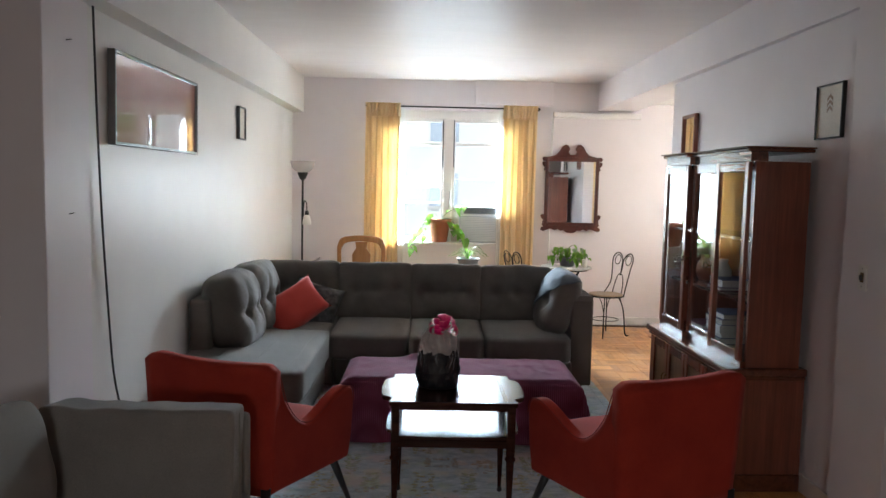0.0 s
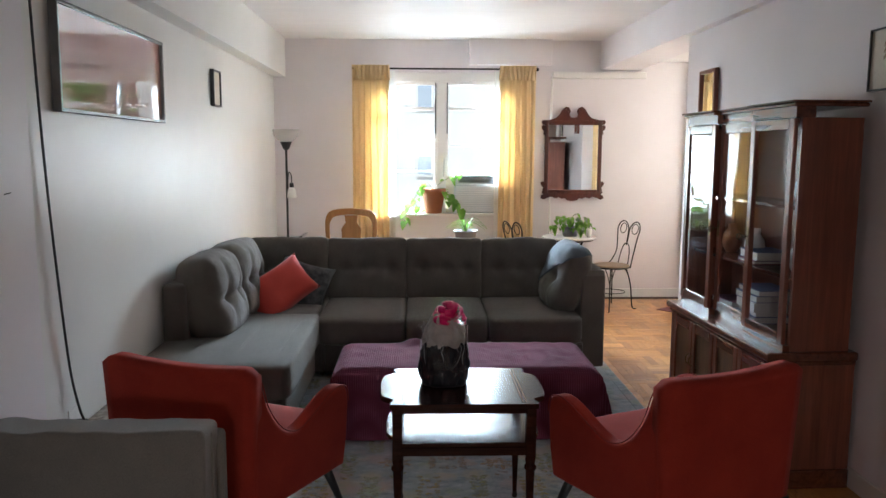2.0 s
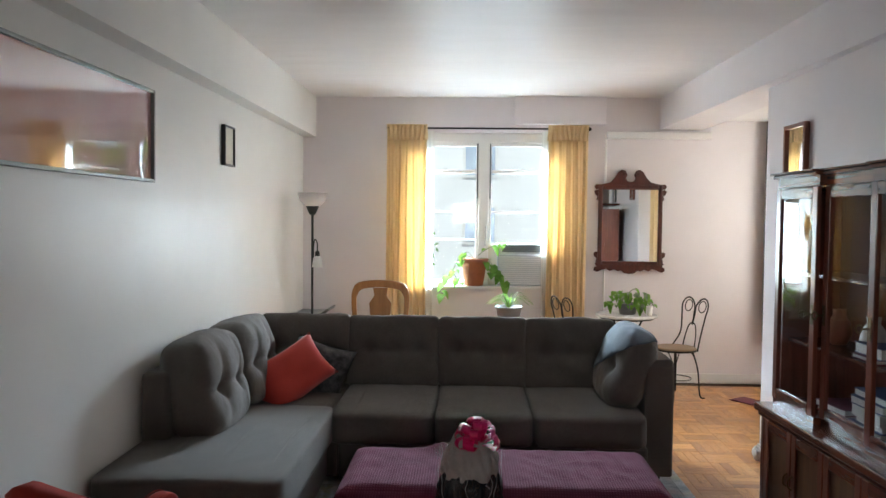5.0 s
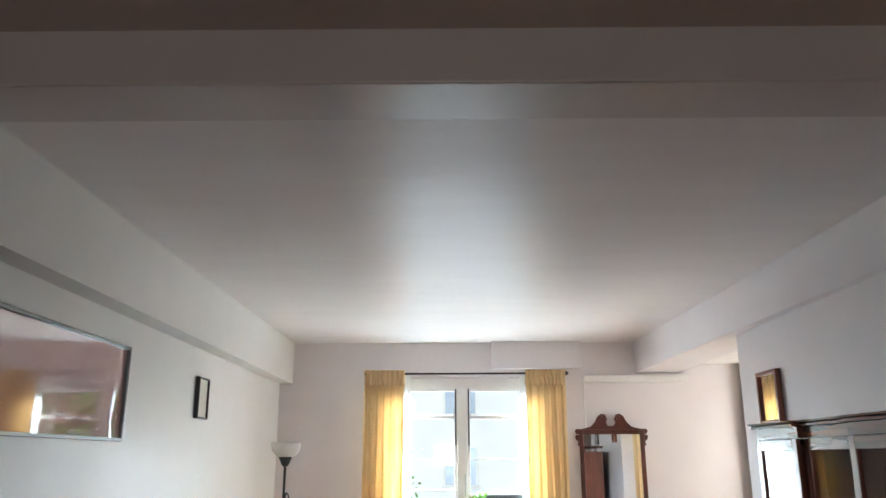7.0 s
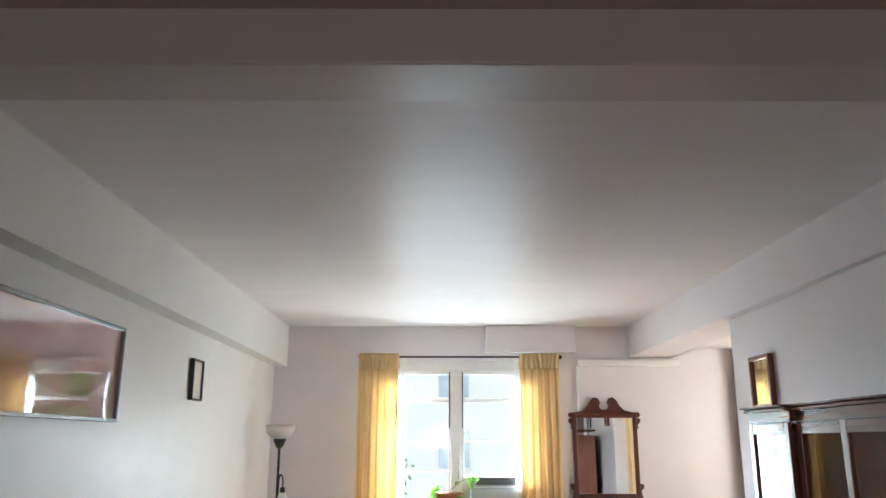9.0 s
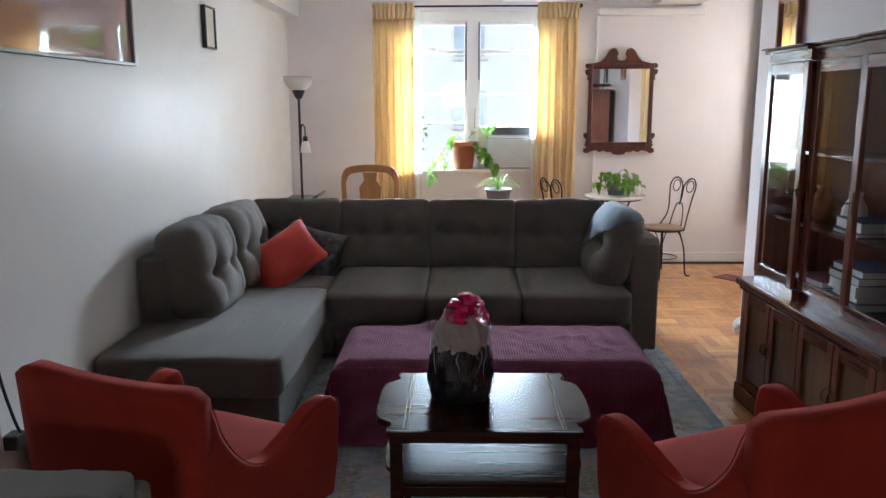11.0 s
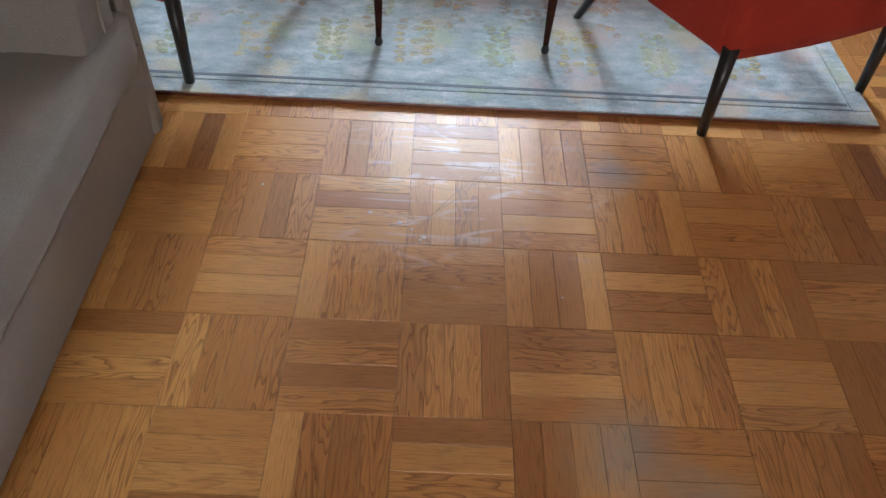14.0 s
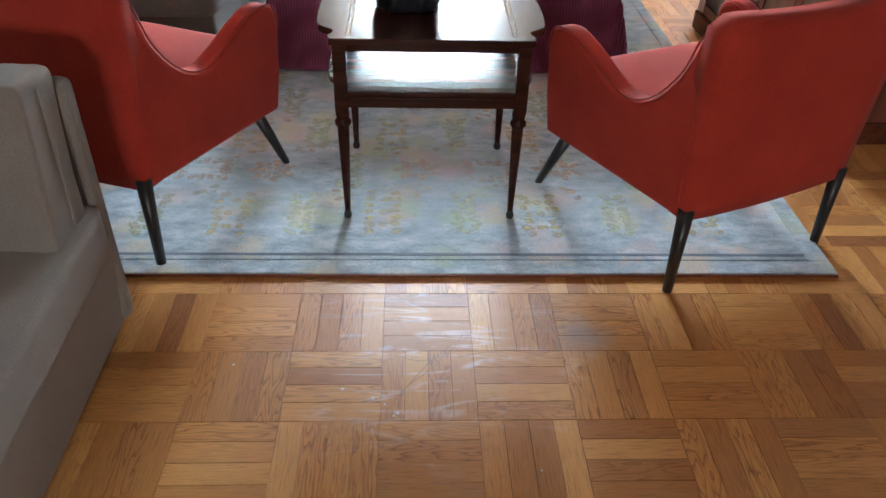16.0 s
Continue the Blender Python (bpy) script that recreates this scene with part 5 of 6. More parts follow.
def scallop(hx, hy, out):
    r = [(hx, -hy), (hx + 0.004, -hy * 0.86), (hx - 0.006, -hy * 0.74), (hx + out * 0.75, -hy * 0.58), (hx + out, -hy * 0.25), (hx + out, hy * 0.25), (hx + out * 0.75, hy * 0.58), (hx - 0.006, hy * 0.74), (hx + 0.004, hy * 0.86), (hx, hy)]
    r = [tuple(p) for p in spline(r, 4)]
    return r + [(-x, y) for x, y in reversed(r)]


bm = slab(scallop(HX, HY, 0.048), 0.02, "z", 0.004)
bmesh.ops.translate(bm, verts=bm.verts[:], vec=(0, 0, 0.586))
part("tabletop", bm, TABLEWOOD, tb)
for s in (-1, 1):
    for d in (0, 0.012):
        part("inlay", box(s * (HX - 0.045 - d) - 0.0015, s * (HX - 0.045 - d) + 0.0015, -HY + 0.03, HY - 0.03, 0.6055, 0.607), INLAY, tb)
bm = slab(scallop(HX - 0.02, HY - 0.015, 0.045), 0.016, "z", 0.004)
bmesh.ops.translate(bm, verts=bm.verts[:], vec=(0, 0, 0.430))
part("shelf", bm, TABLEWOOD, tb)
for s in (-1, 1):
    part("apron", box(-HX + 0.03, HX - 0.03, s * (HY - 0.022) - 0.008, s * (HY - 0.022) + 0.008, 0.566, 0.5855), TABLEWOOD, tb)
    part("shelf_rail", box(-HX + 0.03, HX - 0.03, s * (HY - 0.022) - 0.009, s * (HY - 0.022) + 0.009, 0.397, 0.4295, bevel=0.002), TABLEWOOD, tb)
    part("side_rail", box(s * (HX - 0.026) - 0.008, s * (HX - 0.026) + 0.008, -HY + 0.04, HY - 0.04, 0.397, 0.4295), TABLEWOOD, tb)
    for t in (-1, 1):
        x, y = s * (HX - 0.026), t * (HY - 0.024)
        leg = part("leg", box(x - 0.019, x + 0.019, y - 0.019, y + 0.019, 0.385, 0.5855, bevel=0.002), TABLEWOOD, tb)
        part("turned_foot", lathe([(0.006, 0.03), (0.009, 0.035), (0.0175, 0.32), (0.0175, 0.335), (0.024, 0.342), (0.024, 0.352), (0.017, 0.358), (0.02, 0.37), (0.02, 0.384)], 12, (x, y, 0)), TABLEWOOD, leg, smooth=True)
        part("caster", lathe([(0.004, 0.0), (0.011, 0.004), (0.013, 0.014), (0.010, 0.026), (0.005, 0.032)], 10, (x, y - 0.004, 0.0125)), IRON, leg, "small dark metal caster")

# ---- gift basket ----
gb = thing("gift_basket", "wrapped gift bundle in cellophane with a magenta bow", "gift", pose(0.01, 3.43, 0.6065))
gb.scale = (0.84, 0.84, 0.95)


def lump(rx, ry, rz, z, amp, freq, seed, cuts=4):
    bm = bmesh.new()
    bmesh.ops.create_icosphere(bm, subdivisions=cuts, radius=1)
    for v in bm.verts:
        k = 1 + amp * noise.noise(v.co * freq + Vector((seed, 0, seed))) + amp * 0.5 * noise.noise(v.co * freq * 2.3 + Vector((0, seed, 0)))
        zz = v.co.z
        v.co = Vector((v.co.x * rx * k, v.co.y * ry * k, z + max(zz, -0.86) * rz * k))
    return bm


def crumpled(prof, n, rows, depth, amp, freq, seed, upright=9.0):
    """A round bundle with a crumpled skin; a low figure for upright draws the creases out from foot to head."""
    bm = bmesh.new()
    prof = spline(prof, rows)
    rings = []
    for r, z in [(p[0], p[1]) for p in prof]:
        ring = []
        for k in range(n):
            a = 2 * math.pi * k / n
            q = Vector((math.cos(a), math.sin(a), z * upright))
            f = 1 + amp * noise.noise(q * freq + Vector((seed, 0, 0))) + amp * 0.7 * (0.5 - abs(noise.noise(q * freq * 2.1 + Vector((0, seed, 0)))))
            sq = 1 / max(abs(math.cos(a)) ** 4 + abs(math.sin(a)) ** 4, 0.5) ** 0.125
            ring.append(bm.verts.new((r * f * sq * math.cos(a), r * f * sq * depth * math.sin(a), max(z, 0.001))))
        rings.append(ring)
    for a, b in zip(rings, rings[1:]):
        for k in range(n):
            bm.faces.new((a[k], a[(k + 1) % n], b[(k + 1) % n], b[k]))
    bm.faces.new(rings[-1])
    return bm


bm = crumpled([(0.088, 0.001), (0.104, 0.012), (0.110, 0.05), (0.107, 0.12), (0.098, 0.165), (0.066, 0.20), (0.02, 0.212)], 96, 6, 0.88, 0.20, 5.0, 2, 2.2)
part("wrap", bm, BLACKBAG, gb, "shiny black wrapped bundle", smooth=True)
part("tissue", crumpled([(0.090, 0.172), (0.094, 0.20), (0.090, 0.235), (0.074, 0.275), (0.05, 0.305), (0.02, 0.315)], 72, 6, 0.88, 0.24, 4.0, 6, 4.0), TISSUE, gb, "crumpled white tissue", smooth=True)
prof = [(0.104, 0.004), (0.118, 0.04), (0.119, 0.09), (0.114, 0.15), (0.110, 0.2), (0.108, 0.235), (0.122, 0.255), (0.085, 0.275), (0.05, 0.295), (0.02, 0.305)]
bm = crumpled(prof, 56, 4, 0.92, 0.13, 2.6, 9)
ce = part("cellophane", bm, CELLO, gb, "clear crinkled cellophane", smooth=True)
ce.visible_shadow = False
rn = random.Random(5)
# thin pale strands modelled as the glints on the creased cellophane
for k in range(15):
    a = -math.pi / 2 + rn.uniform(-1.9, 1.9)
    z1, dz, sw = rn.uniform(0.17, 0.30), rn.uniform(0.04, 0.13), rn.uniform(-0.35, 0.35)
    bend = [Vector((0.116 * math.cos(a + sw * u + 0.05 * math.sin(9 * u)), 0.107 * math.sin(a + sw * u + 0.05 * math.sin(9 * u)), z1 - dz * u)) for u in (0, 0.25, 0.5, 0.75, 1)]
    part("crease", tube(bend, [0.0003, 0.0009, 0.001, 0.0006, 0.0003], 5), CREASE_GLINT, ce, smooth=True)
bow = part("bow", lump(0.03, 0.03, 0.025, 0.305, 0.1, 4, 3, 2), BOW, gb, "glossy magenta ribbon bow", smooth=True)
rn = random.Random(2)
for k in range(38):
    a, e = rn.uniform(0, 6.28), rn.uniform(-0.25, 1.45)
    d = Vector((math.cos(a) * math.cos(e), math.sin(a) * math.cos(e), math.sin(e)))
    c = Vector((0.024, -0.04, 0.288))
    side = d.cross(Vector((0, 0, 1))).normalized() * 0.014
    up = side.cross(d).normalized()
    bm = bmesh.new()
    path = [c + d * 0.02, c + d * 0.055 + up * 0.022, c + d * 0.082 + up * 0.010, c + d * 0.072 - up * 0.012, c + d * 0.03 - up * 0.008]
    path = spline(path, 3)
    L = [(bm.verts.new(p - side), bm.verts.new(p + side)) for p in path]
    for q, w in zip(L, L[1:]):
        bm.faces.new((q[0], q[1], w[1], w[0]))
    part("ribbon_loop", bm, BOW, bow)

# ---- rug ----
rug = thing("area_rug", "faded blue-grey rug with worn yellow and coral flowers", "rug", pose(0.07, 4.40, 0))
part("field", box(-1.155, 1.155, -1.45, 1.45, 0.001, 0.0125, bevel=0.003), RUG, rug)
for s in (-1, 1):
    part("border", box(-1.215, 1.215, s * 1.483 - 0.032, s * 1.483 + 0.032, 0.001, 0.0115, bevel=0.003), RUG, rug)
    part("border", box(s * 1.186 - 0.03, s * 1.186 + 0.03, -1.45, 1.45, 0.001, 0.0115, bevel=0.003), RUG, rug)
    part("border_line", box(-1.15, 1.15, s * 1.425 - 0.006, s * 1.425 + 0.006, 0.0126, 0.0134), RUGEDGE, rug)
    part("binding", box(-1.2155, 1.2155, s * 1.518 - 0.003, s * 1.518 + 0.003, 0.001, 0.010, bevel=0.002), CHERRY, rug, "dark brown edge binding")
rn = random.Random(23)


def dab(bm, x, y, rx, ry, turn):
    n, c, s = 9, math.cos(turn), math.sin(turn)
    z = 0.0129 + rn.uniform(0, 0.0004)
    vs = []
    for k in range(n):
        a = 2 * math.pi * k / n
        u, v = rx * math.cos(a) * rn.uniform(0.75, 1.15), ry * math.sin(a) * rn.uniform(0.75, 1.15)
        vs.append(bm.verts.new((x + u * c - v * s, y + u * s + v * c, z)))
    bm.faces.new(vs)


dyed = [bmesh.new() for _ in DYES]


def motif(kind, x, y):
    bm = dyed[kind]
    if kind == 0:                                   # trellis of three columns
        for a in (-1, 0, 1):
            for b in range(-3, 4):
                if not (a == 0 and b % 2):
                    dab(bm, x + a * 0.042 + rn.uniform(-0.008, 0.008), y + b * 0.036 + rn.uniform(-0.006, 0.006), rn.uniform(0.014, 0.024), 0.017, rn.uniform(-0.6, 0.6))
    elif kind == 1:                                 # leafy bush
        for b in range(-3, 4):
            for a in (-1, 1):
                dab(bm, x + a * 0.022 + rn.uniform(-0.01, 0.01), y + b * 0.034, 0.026, 0.016, a * 0.7)
    elif kind == 2:                                 # diamond flower
        for k in range(14):
            a = k * math.pi / 7
            r = 0.055 if k % 2 else 0.034
            dab(bm, x + 1.25 * r * math.cos(a), y + r * math.sin(a), 0.024, 0.014, a)
    else:                                           # worn square
        for k in range(16):
            a = k * math.pi / 8
            q = max(abs(math.cos(a)), abs(math.sin(a)))
            dab(bm, x + 0.075 * math.cos(a) / q, y + 0.055 * math.sin(a) / q, 0.024, 0.015, a)


for j in range(10):
    y = -1.20 + 0.27 * j
    for i in range(-5, 6):
        x = -0.13 + 0.25 * i + (0.11 if j % 2 else 0) + rn.uniform(-0.015, 0.015)
        if abs(x) < 1.05:
            motif((0, 1)[i % 2] if j % 2 == 0 else (2, 3, 2, 1)[(i + j // 2) % 4], x, y + rn.uniform(-0.015, 0.015))
        if abs(x) < 0.95 and rn.random() < 0.7:
            for k in range(4):
                dab(dyed[(i + j) % 4], x + 0.125 + rn.gauss(0, 0.025), y + 0.13 + rn.gauss(0, 0.03), 0.018, 0.012, rn.uniform(0, 3))
for bm, dye in zip(dyed, DYES):
    tagged(part("flower_pattern", bm, dye, rug), kind="stuff")

# ---- grey sofa at the entry ----
gs = thing("grey_sofa", "light grey fabric sofa with loose box cushions", "sofa")
bm = slab([(-0.722, 0.03), (-0.700, 0.30), (-1.62, 0.30), (-1.62, 0.03)], 2.20, "y", 0.012)
bmesh.ops.translate(bm, verts=bm.verts[:], vec=(0, 0.48, 0))
part("base", bm, GREYSOFA, gs)
for i, (a, b) in enumerate(((0.49, 1.555), (1.56, 2.675))):
    c = part("seat_cushion", cushion(0.80, 0.13, b - a, 14, 0.05, (), 13, 0.005, 60 + i), GREYSOFA, gs, smooth=True)
    put(c, pose(-1.08, (a + b) / 2, 0.335, 90, 0, 0))
part("back_frame", box(-1.72, -1.50, 0.48, 2.68, 0.03, 0.68, bevel=0.03, seg=3), GREYSOFA, gs)
part("arm", box(-1.50, -0.705, 2.655, 2.715, 0.03, 0.69, bevel=0.02, seg=3), GREYSOFA, gs)
c = part("end_cushion", cushion(0.69, 0.17, 0.385, 30, 0.07, (), 27, 0.010, 70), GREYSOFA, gs, smooth=True)
put(c, pose(-1.060, 2.56, 0.552, -6, 0, 0))
part("zip_seam", tube([(-0.716, 2.555, 0.39), (-0.714, 2.565, 0.55), (-0.718, 2.575, 0.72)], 0.004, 6), SEAM, gs)
for i, (a, b) in enumerate(((0.55, 1.45), (1.46, 2.42))):
    c = part("back_cushion", cushion(b - a, 0.2, 0.42, 6, 0.18, (), 13, 0.008, 80 + i), GREYSOFA, gs, smooth=True)
    put(c, pose(-1.38, (a + b) / 2, 0.625, -12, 0, 90))
for x, y in ((-1.55, 0.55), (-0.78, 0.55), (-1.55, 2.6), (-0.78, 2.6)):
    part("foot", box(x - 0.03, x + 0.03, y - 0.03, y + 0.03, 0, 0.04), BLACKWOOD, gs)



# ---- china cabinet ----
cb = thing("china_cabinet", "dark cherry wood china cabinet with glazed upper doors", "cabinet")
BX, HXF, Y0, Y1 = 1.475, 1.555, 3.70, 4.955
part("plinth", box(BX - 0.012, 1.870, Y0 - 0.008, Y1 + 0.008, 0, 0.09, bevel=0.006), CHERRYH, cb)
part("base_body", box(BX + 0.02, 1.870, Y0, Y1, 0.0905, 0.615, bevel=0.003), CHERRY, cb)
part("counter", box(BX - 0.035, 1.872, Y0 - 0.02, Y1 + 0.02, 0.6155, 0.655, bevel=0.008), CHERRYH, cb)
part("counter_moulding", box(BX - 0.018, 1.870, Y0 - 0.008, Y1 + 0.008, 0.592, 0.615, bevel=0.006), CHERRYH, cb)
for y in (Y0 + 0.02, Y1 - 0.02):
    part("corner_post", box(BX - 0.004, BX + 0.045, y - 0.02, y + 0.02, 0.091, 0.59, bevel=0.005), CHERRY, cb)
dw = (Y1 - Y0 - 0.09) / 4
for i in range(4):
    a = Y0 + 0.045 + i * dw + 0.004
    b = a + dw - 0.008
    d = part("door", box(BX + 0.002, BX + 0.02, a, b, 0.10, 0.585, bevel=0.003), BROWNPANEL, cb)
    for q in ((a, a + 0.042, 0.10, 0.585), (b - 0.042, b, 0.10, 0.585)):
        part("stile", box(BX - 0.008, BX + 0.0015, q[0], q[1], q[2], q[3], bevel=0.003), CHERRY, d)
    for z0, z1 in ((0.10, 0.15), (0.535, 0.585)):
        part("rail", box(BX - 0.008, BX + 0.0015, a + 0.0425, b - 0.0425, z0, z1, bevel=0.003), CHERRYH, d)
    ky = b - 0.02 if i % 2 == 0 else a + 0.02
    part("handle", tube(spline([(BX - 0.011, ky, 0.40), (BX - 0.026, ky, 0.385), (BX - 0.028, ky, 0.355), (BX - 0.011, ky, 0.34)], 4), 0.004, 6), BRASS, d, "small aged brass pull")
# upper case
Z0, Z1 = 0.6555, 1.79
part("side_panel", box(HXF, 1.838, Y0 + 0.01, Y0 + 0.03, Z0, Z1 - 0.075), CHERRY, cb)
part("side_panel", box(HXF, 1.838, Y1 - 0.025, Y1 - 0.005, Z0, Z1 - 0.075), CHERRY, cb)
part("back_panel", box(1.833, 1.846, Y0 + 0.0305, Y1 - 0.0255, Z0, Z1 - 0.075), CHERRY, cb)
part("lower_rail", box(HXF + 0.005, 1.832, Y0 + 0.0305, Y1 - 0.0255, Z0, Z0 + 0.03), CHERRYH, cb)
part("top_panel", box(HXF, 1.832, Y0 + 0.0305, Y1 - 0.0255, Z1 - 0.10, Z1 - 0.075), CHERRYH, cb)
UY0, UY1 = Y0 + 0.01, Y1 - 0.005
W = (UY1 - UY0) / 3
for i in range(3):
    a, b = UY0 + i * W, UY0 + (i + 1) * W
    xf = HXF - (0.030 if i != 1 else 0.0)
    part("frieze", box(xf, HXF + 0.06, a, b - 0.001, Z1 - 0.074, Z1 - 0.028), CHERRYH, cb)
    part("cornice", box(xf - 0.022, 1.848, a - (0.02 if i == 0 else 0.0), b + (0.02 if i == 2 else -0.001), Z1 - 0.0275, Z1 - 0.010, bevel=0.006), CHERRYH, cb)
    part("cornice_cap", box(xf - 0.034, 1.850, a - (0.03 if i == 0 else 0.0), b + (0.03 if i == 2 else -0.001), Z1 - 0.0095, Z1, bevel=0.004), CHERRYH, cb)
    if i != 1:
        part("section_floor", box(xf, HXF + 0.0045, a, b, Z0, Z0 + 0.03), CHERRYH, cb)
    d = part("glazed_door", box(xf - 0.008, xf + 0.012, a + 0.004, a + 0.046, Z0 + 0.032, Z1 - 0.078, bevel=0.003), CHERRY, cb)
    part("stile", box(xf - 0.008, xf + 0.012, b - 0.046, b - 0.004, Z0 + 0.032, Z1 - 0.078, bevel=0.003), CHERRY, d)
    part("rail", box(xf - 0.008, xf + 0.012, a + 0.0465, b - 0.0465, Z0 + 0.032, Z0 + 0.082, bevel=0.003), CHERRYH, d)
    part("rail", box(xf - 0.008, xf + 0.012, a + 0.0465, b - 0.0465, Z1 - 0.128, Z1 - 0.078, bevel=0.003), CHERRYH, d)
    g = part("glass", box(xf + 0.0015, xf + 0.0045, a + 0.045, b - 0.045, Z0 + 0.08, Z1 - 0.126), CABGLASS, d, "wavy clear glass")
    g.visible_shadow = False
    ky = (b - 0.024) if i != 2 else (a + 0.024)
    bm = bmesh.new()
    add_tube(bm, [(xf - 0.010, ky, 1.145), (xf - 0.042, ky, 1.145)], 0.004, 6)
    add_tube(bm, [(xf - 0.05 - 0.012 * math.cos(t), ky, 1.145 + 0.016 * math.sin(t)) for t in [k * 0.5236 for k in range(13)]], 0.0035, 6)
    part("key", bm, BRASS, d, "aged brass key in the lock", smooth=True)
    part("lock_plate", box(xf - 0.0105, xf - 0.0085, ky - 0.012, ky + 0.012, 1.10, 1.19), BRASS, d)
for z in (0.97, 1.30):
    part("shelf", box(HXF + 0.03, 1.831, Y0 + 0.032, Y1 - 0.027, z, z + 0.016), CHERRYH, cb)
cb.matrix_world = pose(BX, Y1, 0) @ pose(0, 0, 0, 0, 0, 2.0) @ pose(-BX, -Y1, 0)
# what stands in it
rn = random.Random(17)
for y, z, n in ((4.27, 0.686, 5), (4.30, 0.987, 2), (4.60, 0.686, 2)):
    zz = z
    for k in range(n):
        h, w, l = rn.uniform(0.018, 0.05), rn.uniform(0.16, 0.2), rn.uniform(0.20, 0.26)
        bk = thing("book", rn.choice(["thick hardcover book lying in a stack", "large flat book lying in a stack"]), "book", pose(1.728 + rn.uniform(-0.01, 0.01), y + rn.uniform(-0.015, 0.015), zz, 0, 0, rn.uniform(-6, 6)), "books in the china cabinet")
        cv = rn.choice([BOOKP, BOOKR, BOOKB, BOOKP, BOOKR, BOOKW])
        part("cover", box(-w / 2, w / 2, -l / 2, l / 2, 0, 0.003), cv, bk)
        part("cover", box(-w / 2, w / 2, -l / 2, l / 2, h - 0.003, h), cv, bk)
        part("pages", box(-w / 2 + 0.004, w / 2 - 0.004, -l / 2 + 0.004, l / 2 - 0.004, 0.0031, h - 0.0031), BOOKW, bk)
        zz += h + 0.0005
for i, (y, z, mat) in enumerate(((3.86, 0.686, SILVER), (3.92, 0.987, WHITEPLASTIC), (4.72, 0.987, TERRA), (4.42, 0.987, WHITEPLASTIC), (3.9, 1.317, SILVER))):
    vs = thing("vase", "small rounded decorative vase on a cabinet shelf", "vase", pose(1.73, y, z), "vases in the china cabinet")
    part("body", lathe([(0.03, 0), (0.034, 0.004), (0.055, 0.05), (0.05, 0.10), (0.026, 0.14), (0.03, 0.165), (0.026, 0.165), (0.02, 0.14)], 20), mat, vs, smooth=True)
wb = thing("white_bag", "crumpled white paper bag on the floor beside the cabinet", "bag", pose(1.90, 6.12, 0))
part("body", lump(0.028, 0.05, 0.05, 0.044, 0.2, 3, 5, 3), BOOKW, wb)


# ---- pictures ----
def framed(name, label, m, w, h, depth, bar, fmat, art, cat="picture"):
    """A framed sheet in the x-z plane, its face towards -y, its back on the wall."""
    p = thing(name, label, cat, m)
    for s in (-1, 1):
        a, b = sorted((s * w / 2, s * (w / 2 - bar)))
        part("frame_side", box(a, b, -depth, -0.002, -h / 2, h / 2, bevel=bar * 0.12), fmat, p)
        a, b = sorted((s * h / 2, s * (h / 2 - bar)))
        part("frame_rail", box(-w / 2 + bar + 0.0004, w / 2 - bar - 0.0004, -depth, -0.002, a, b, bevel=bar * 0.12), fmat, p)
    part("sheet", box(-w / 2 + bar, w / 2 - bar, -depth * 0.6, -0.003, -h / 2 + bar, h / 2 - bar), art, p)
    return p


framed("poster_frame", "wide poster behind wavy plastic in a thin silver frame", pose(XL, 4.235, 1.945, 0, 0, 90) @ pose(0, -0.002, 0, 0.25, 0, 0), 1.30, 0.455, 0.04, 0.016, PEWTER, POSTER)
framed("small_picture", "small narrow picture in a black frame", pose(XL, 6.125, 2.015, 0, 0, 90), 0.21, 0.262, 0.03, 0.012, BLACKWOOD, PAPER)
art = framed("chevron_print", "cream print of three brown chevrons in a thin black frame", pose(XR, 3.655, 1.965, 0, 0, -90), 0.255, 0.27, 0.022, 0.008, BLACKWOOD, PAPER)
for k in range(3):
    z = -0.005 + k * 0.028
    bm = slab([(-0.026, z), (0, z + 0.02), (0.026, z), (0.026, z + 0.016), (0, z + 0.036), (-0.026, z + 0.016)], 0.0012, "y")
    bmesh.ops.translate(bm, verts=bm.verts[:], vec=(0, -0.0148, 0))
    part("chevron", bm, CHEVRON, art)
framed("wooden_mirror", "small upright mirror in a plain brown wooden frame", pose(XR, 5.70, 1.975, 0, 0, -90), 0.29, 0.31, 0.035, 0.024, CHERRY, MIRROR, "mirror")

# ---- wall fittings ----
sw = thing("switch_plate", "ivory double switch plate with a dark toggle", "switch", pose(1.90, 3.225, 1.19, 0, 0, -90))
part("plate", box(-0.035, 0.035, -0.006, -0.0005, -0.058, 0.058, bevel=0.002), WHITEPLASTIC, sw)
part("toggle", box(-0.006, 0.006, -0.018, -0.006, -0.012, 0.012, bevel=0.002), BLACKPLASTIC, sw)
part("toggle_slot", box(-0.012, 0.012, -0.0085, -0.0062, -0.022, 0.022), BRASS, sw)
for z in (-0.04, 0.04):
    part("screw", lathe([(0.004, 0), (0.0035, 0.002)], 8, (0, 0, 0)), SILVER, sw).matrix_local = pose(0, -0.0062, z, 90, 0, 0)
for y, z in ((3.15, 2.13), (3.15, 1.40)):
    nl = thing("wall_nail", "small bent iron nail stuck in the wall", "nail", pose(-1.585, y, z))
    part("shank", tube([(0.0, 0, 0), (0.016, 0, 0.004), (0.018, 0.012, 0.006)], 0.002, 6), IRON, nl)
cbl = thing("black_cable", "thin black cable hanging down the wall to the outlet", "cable")
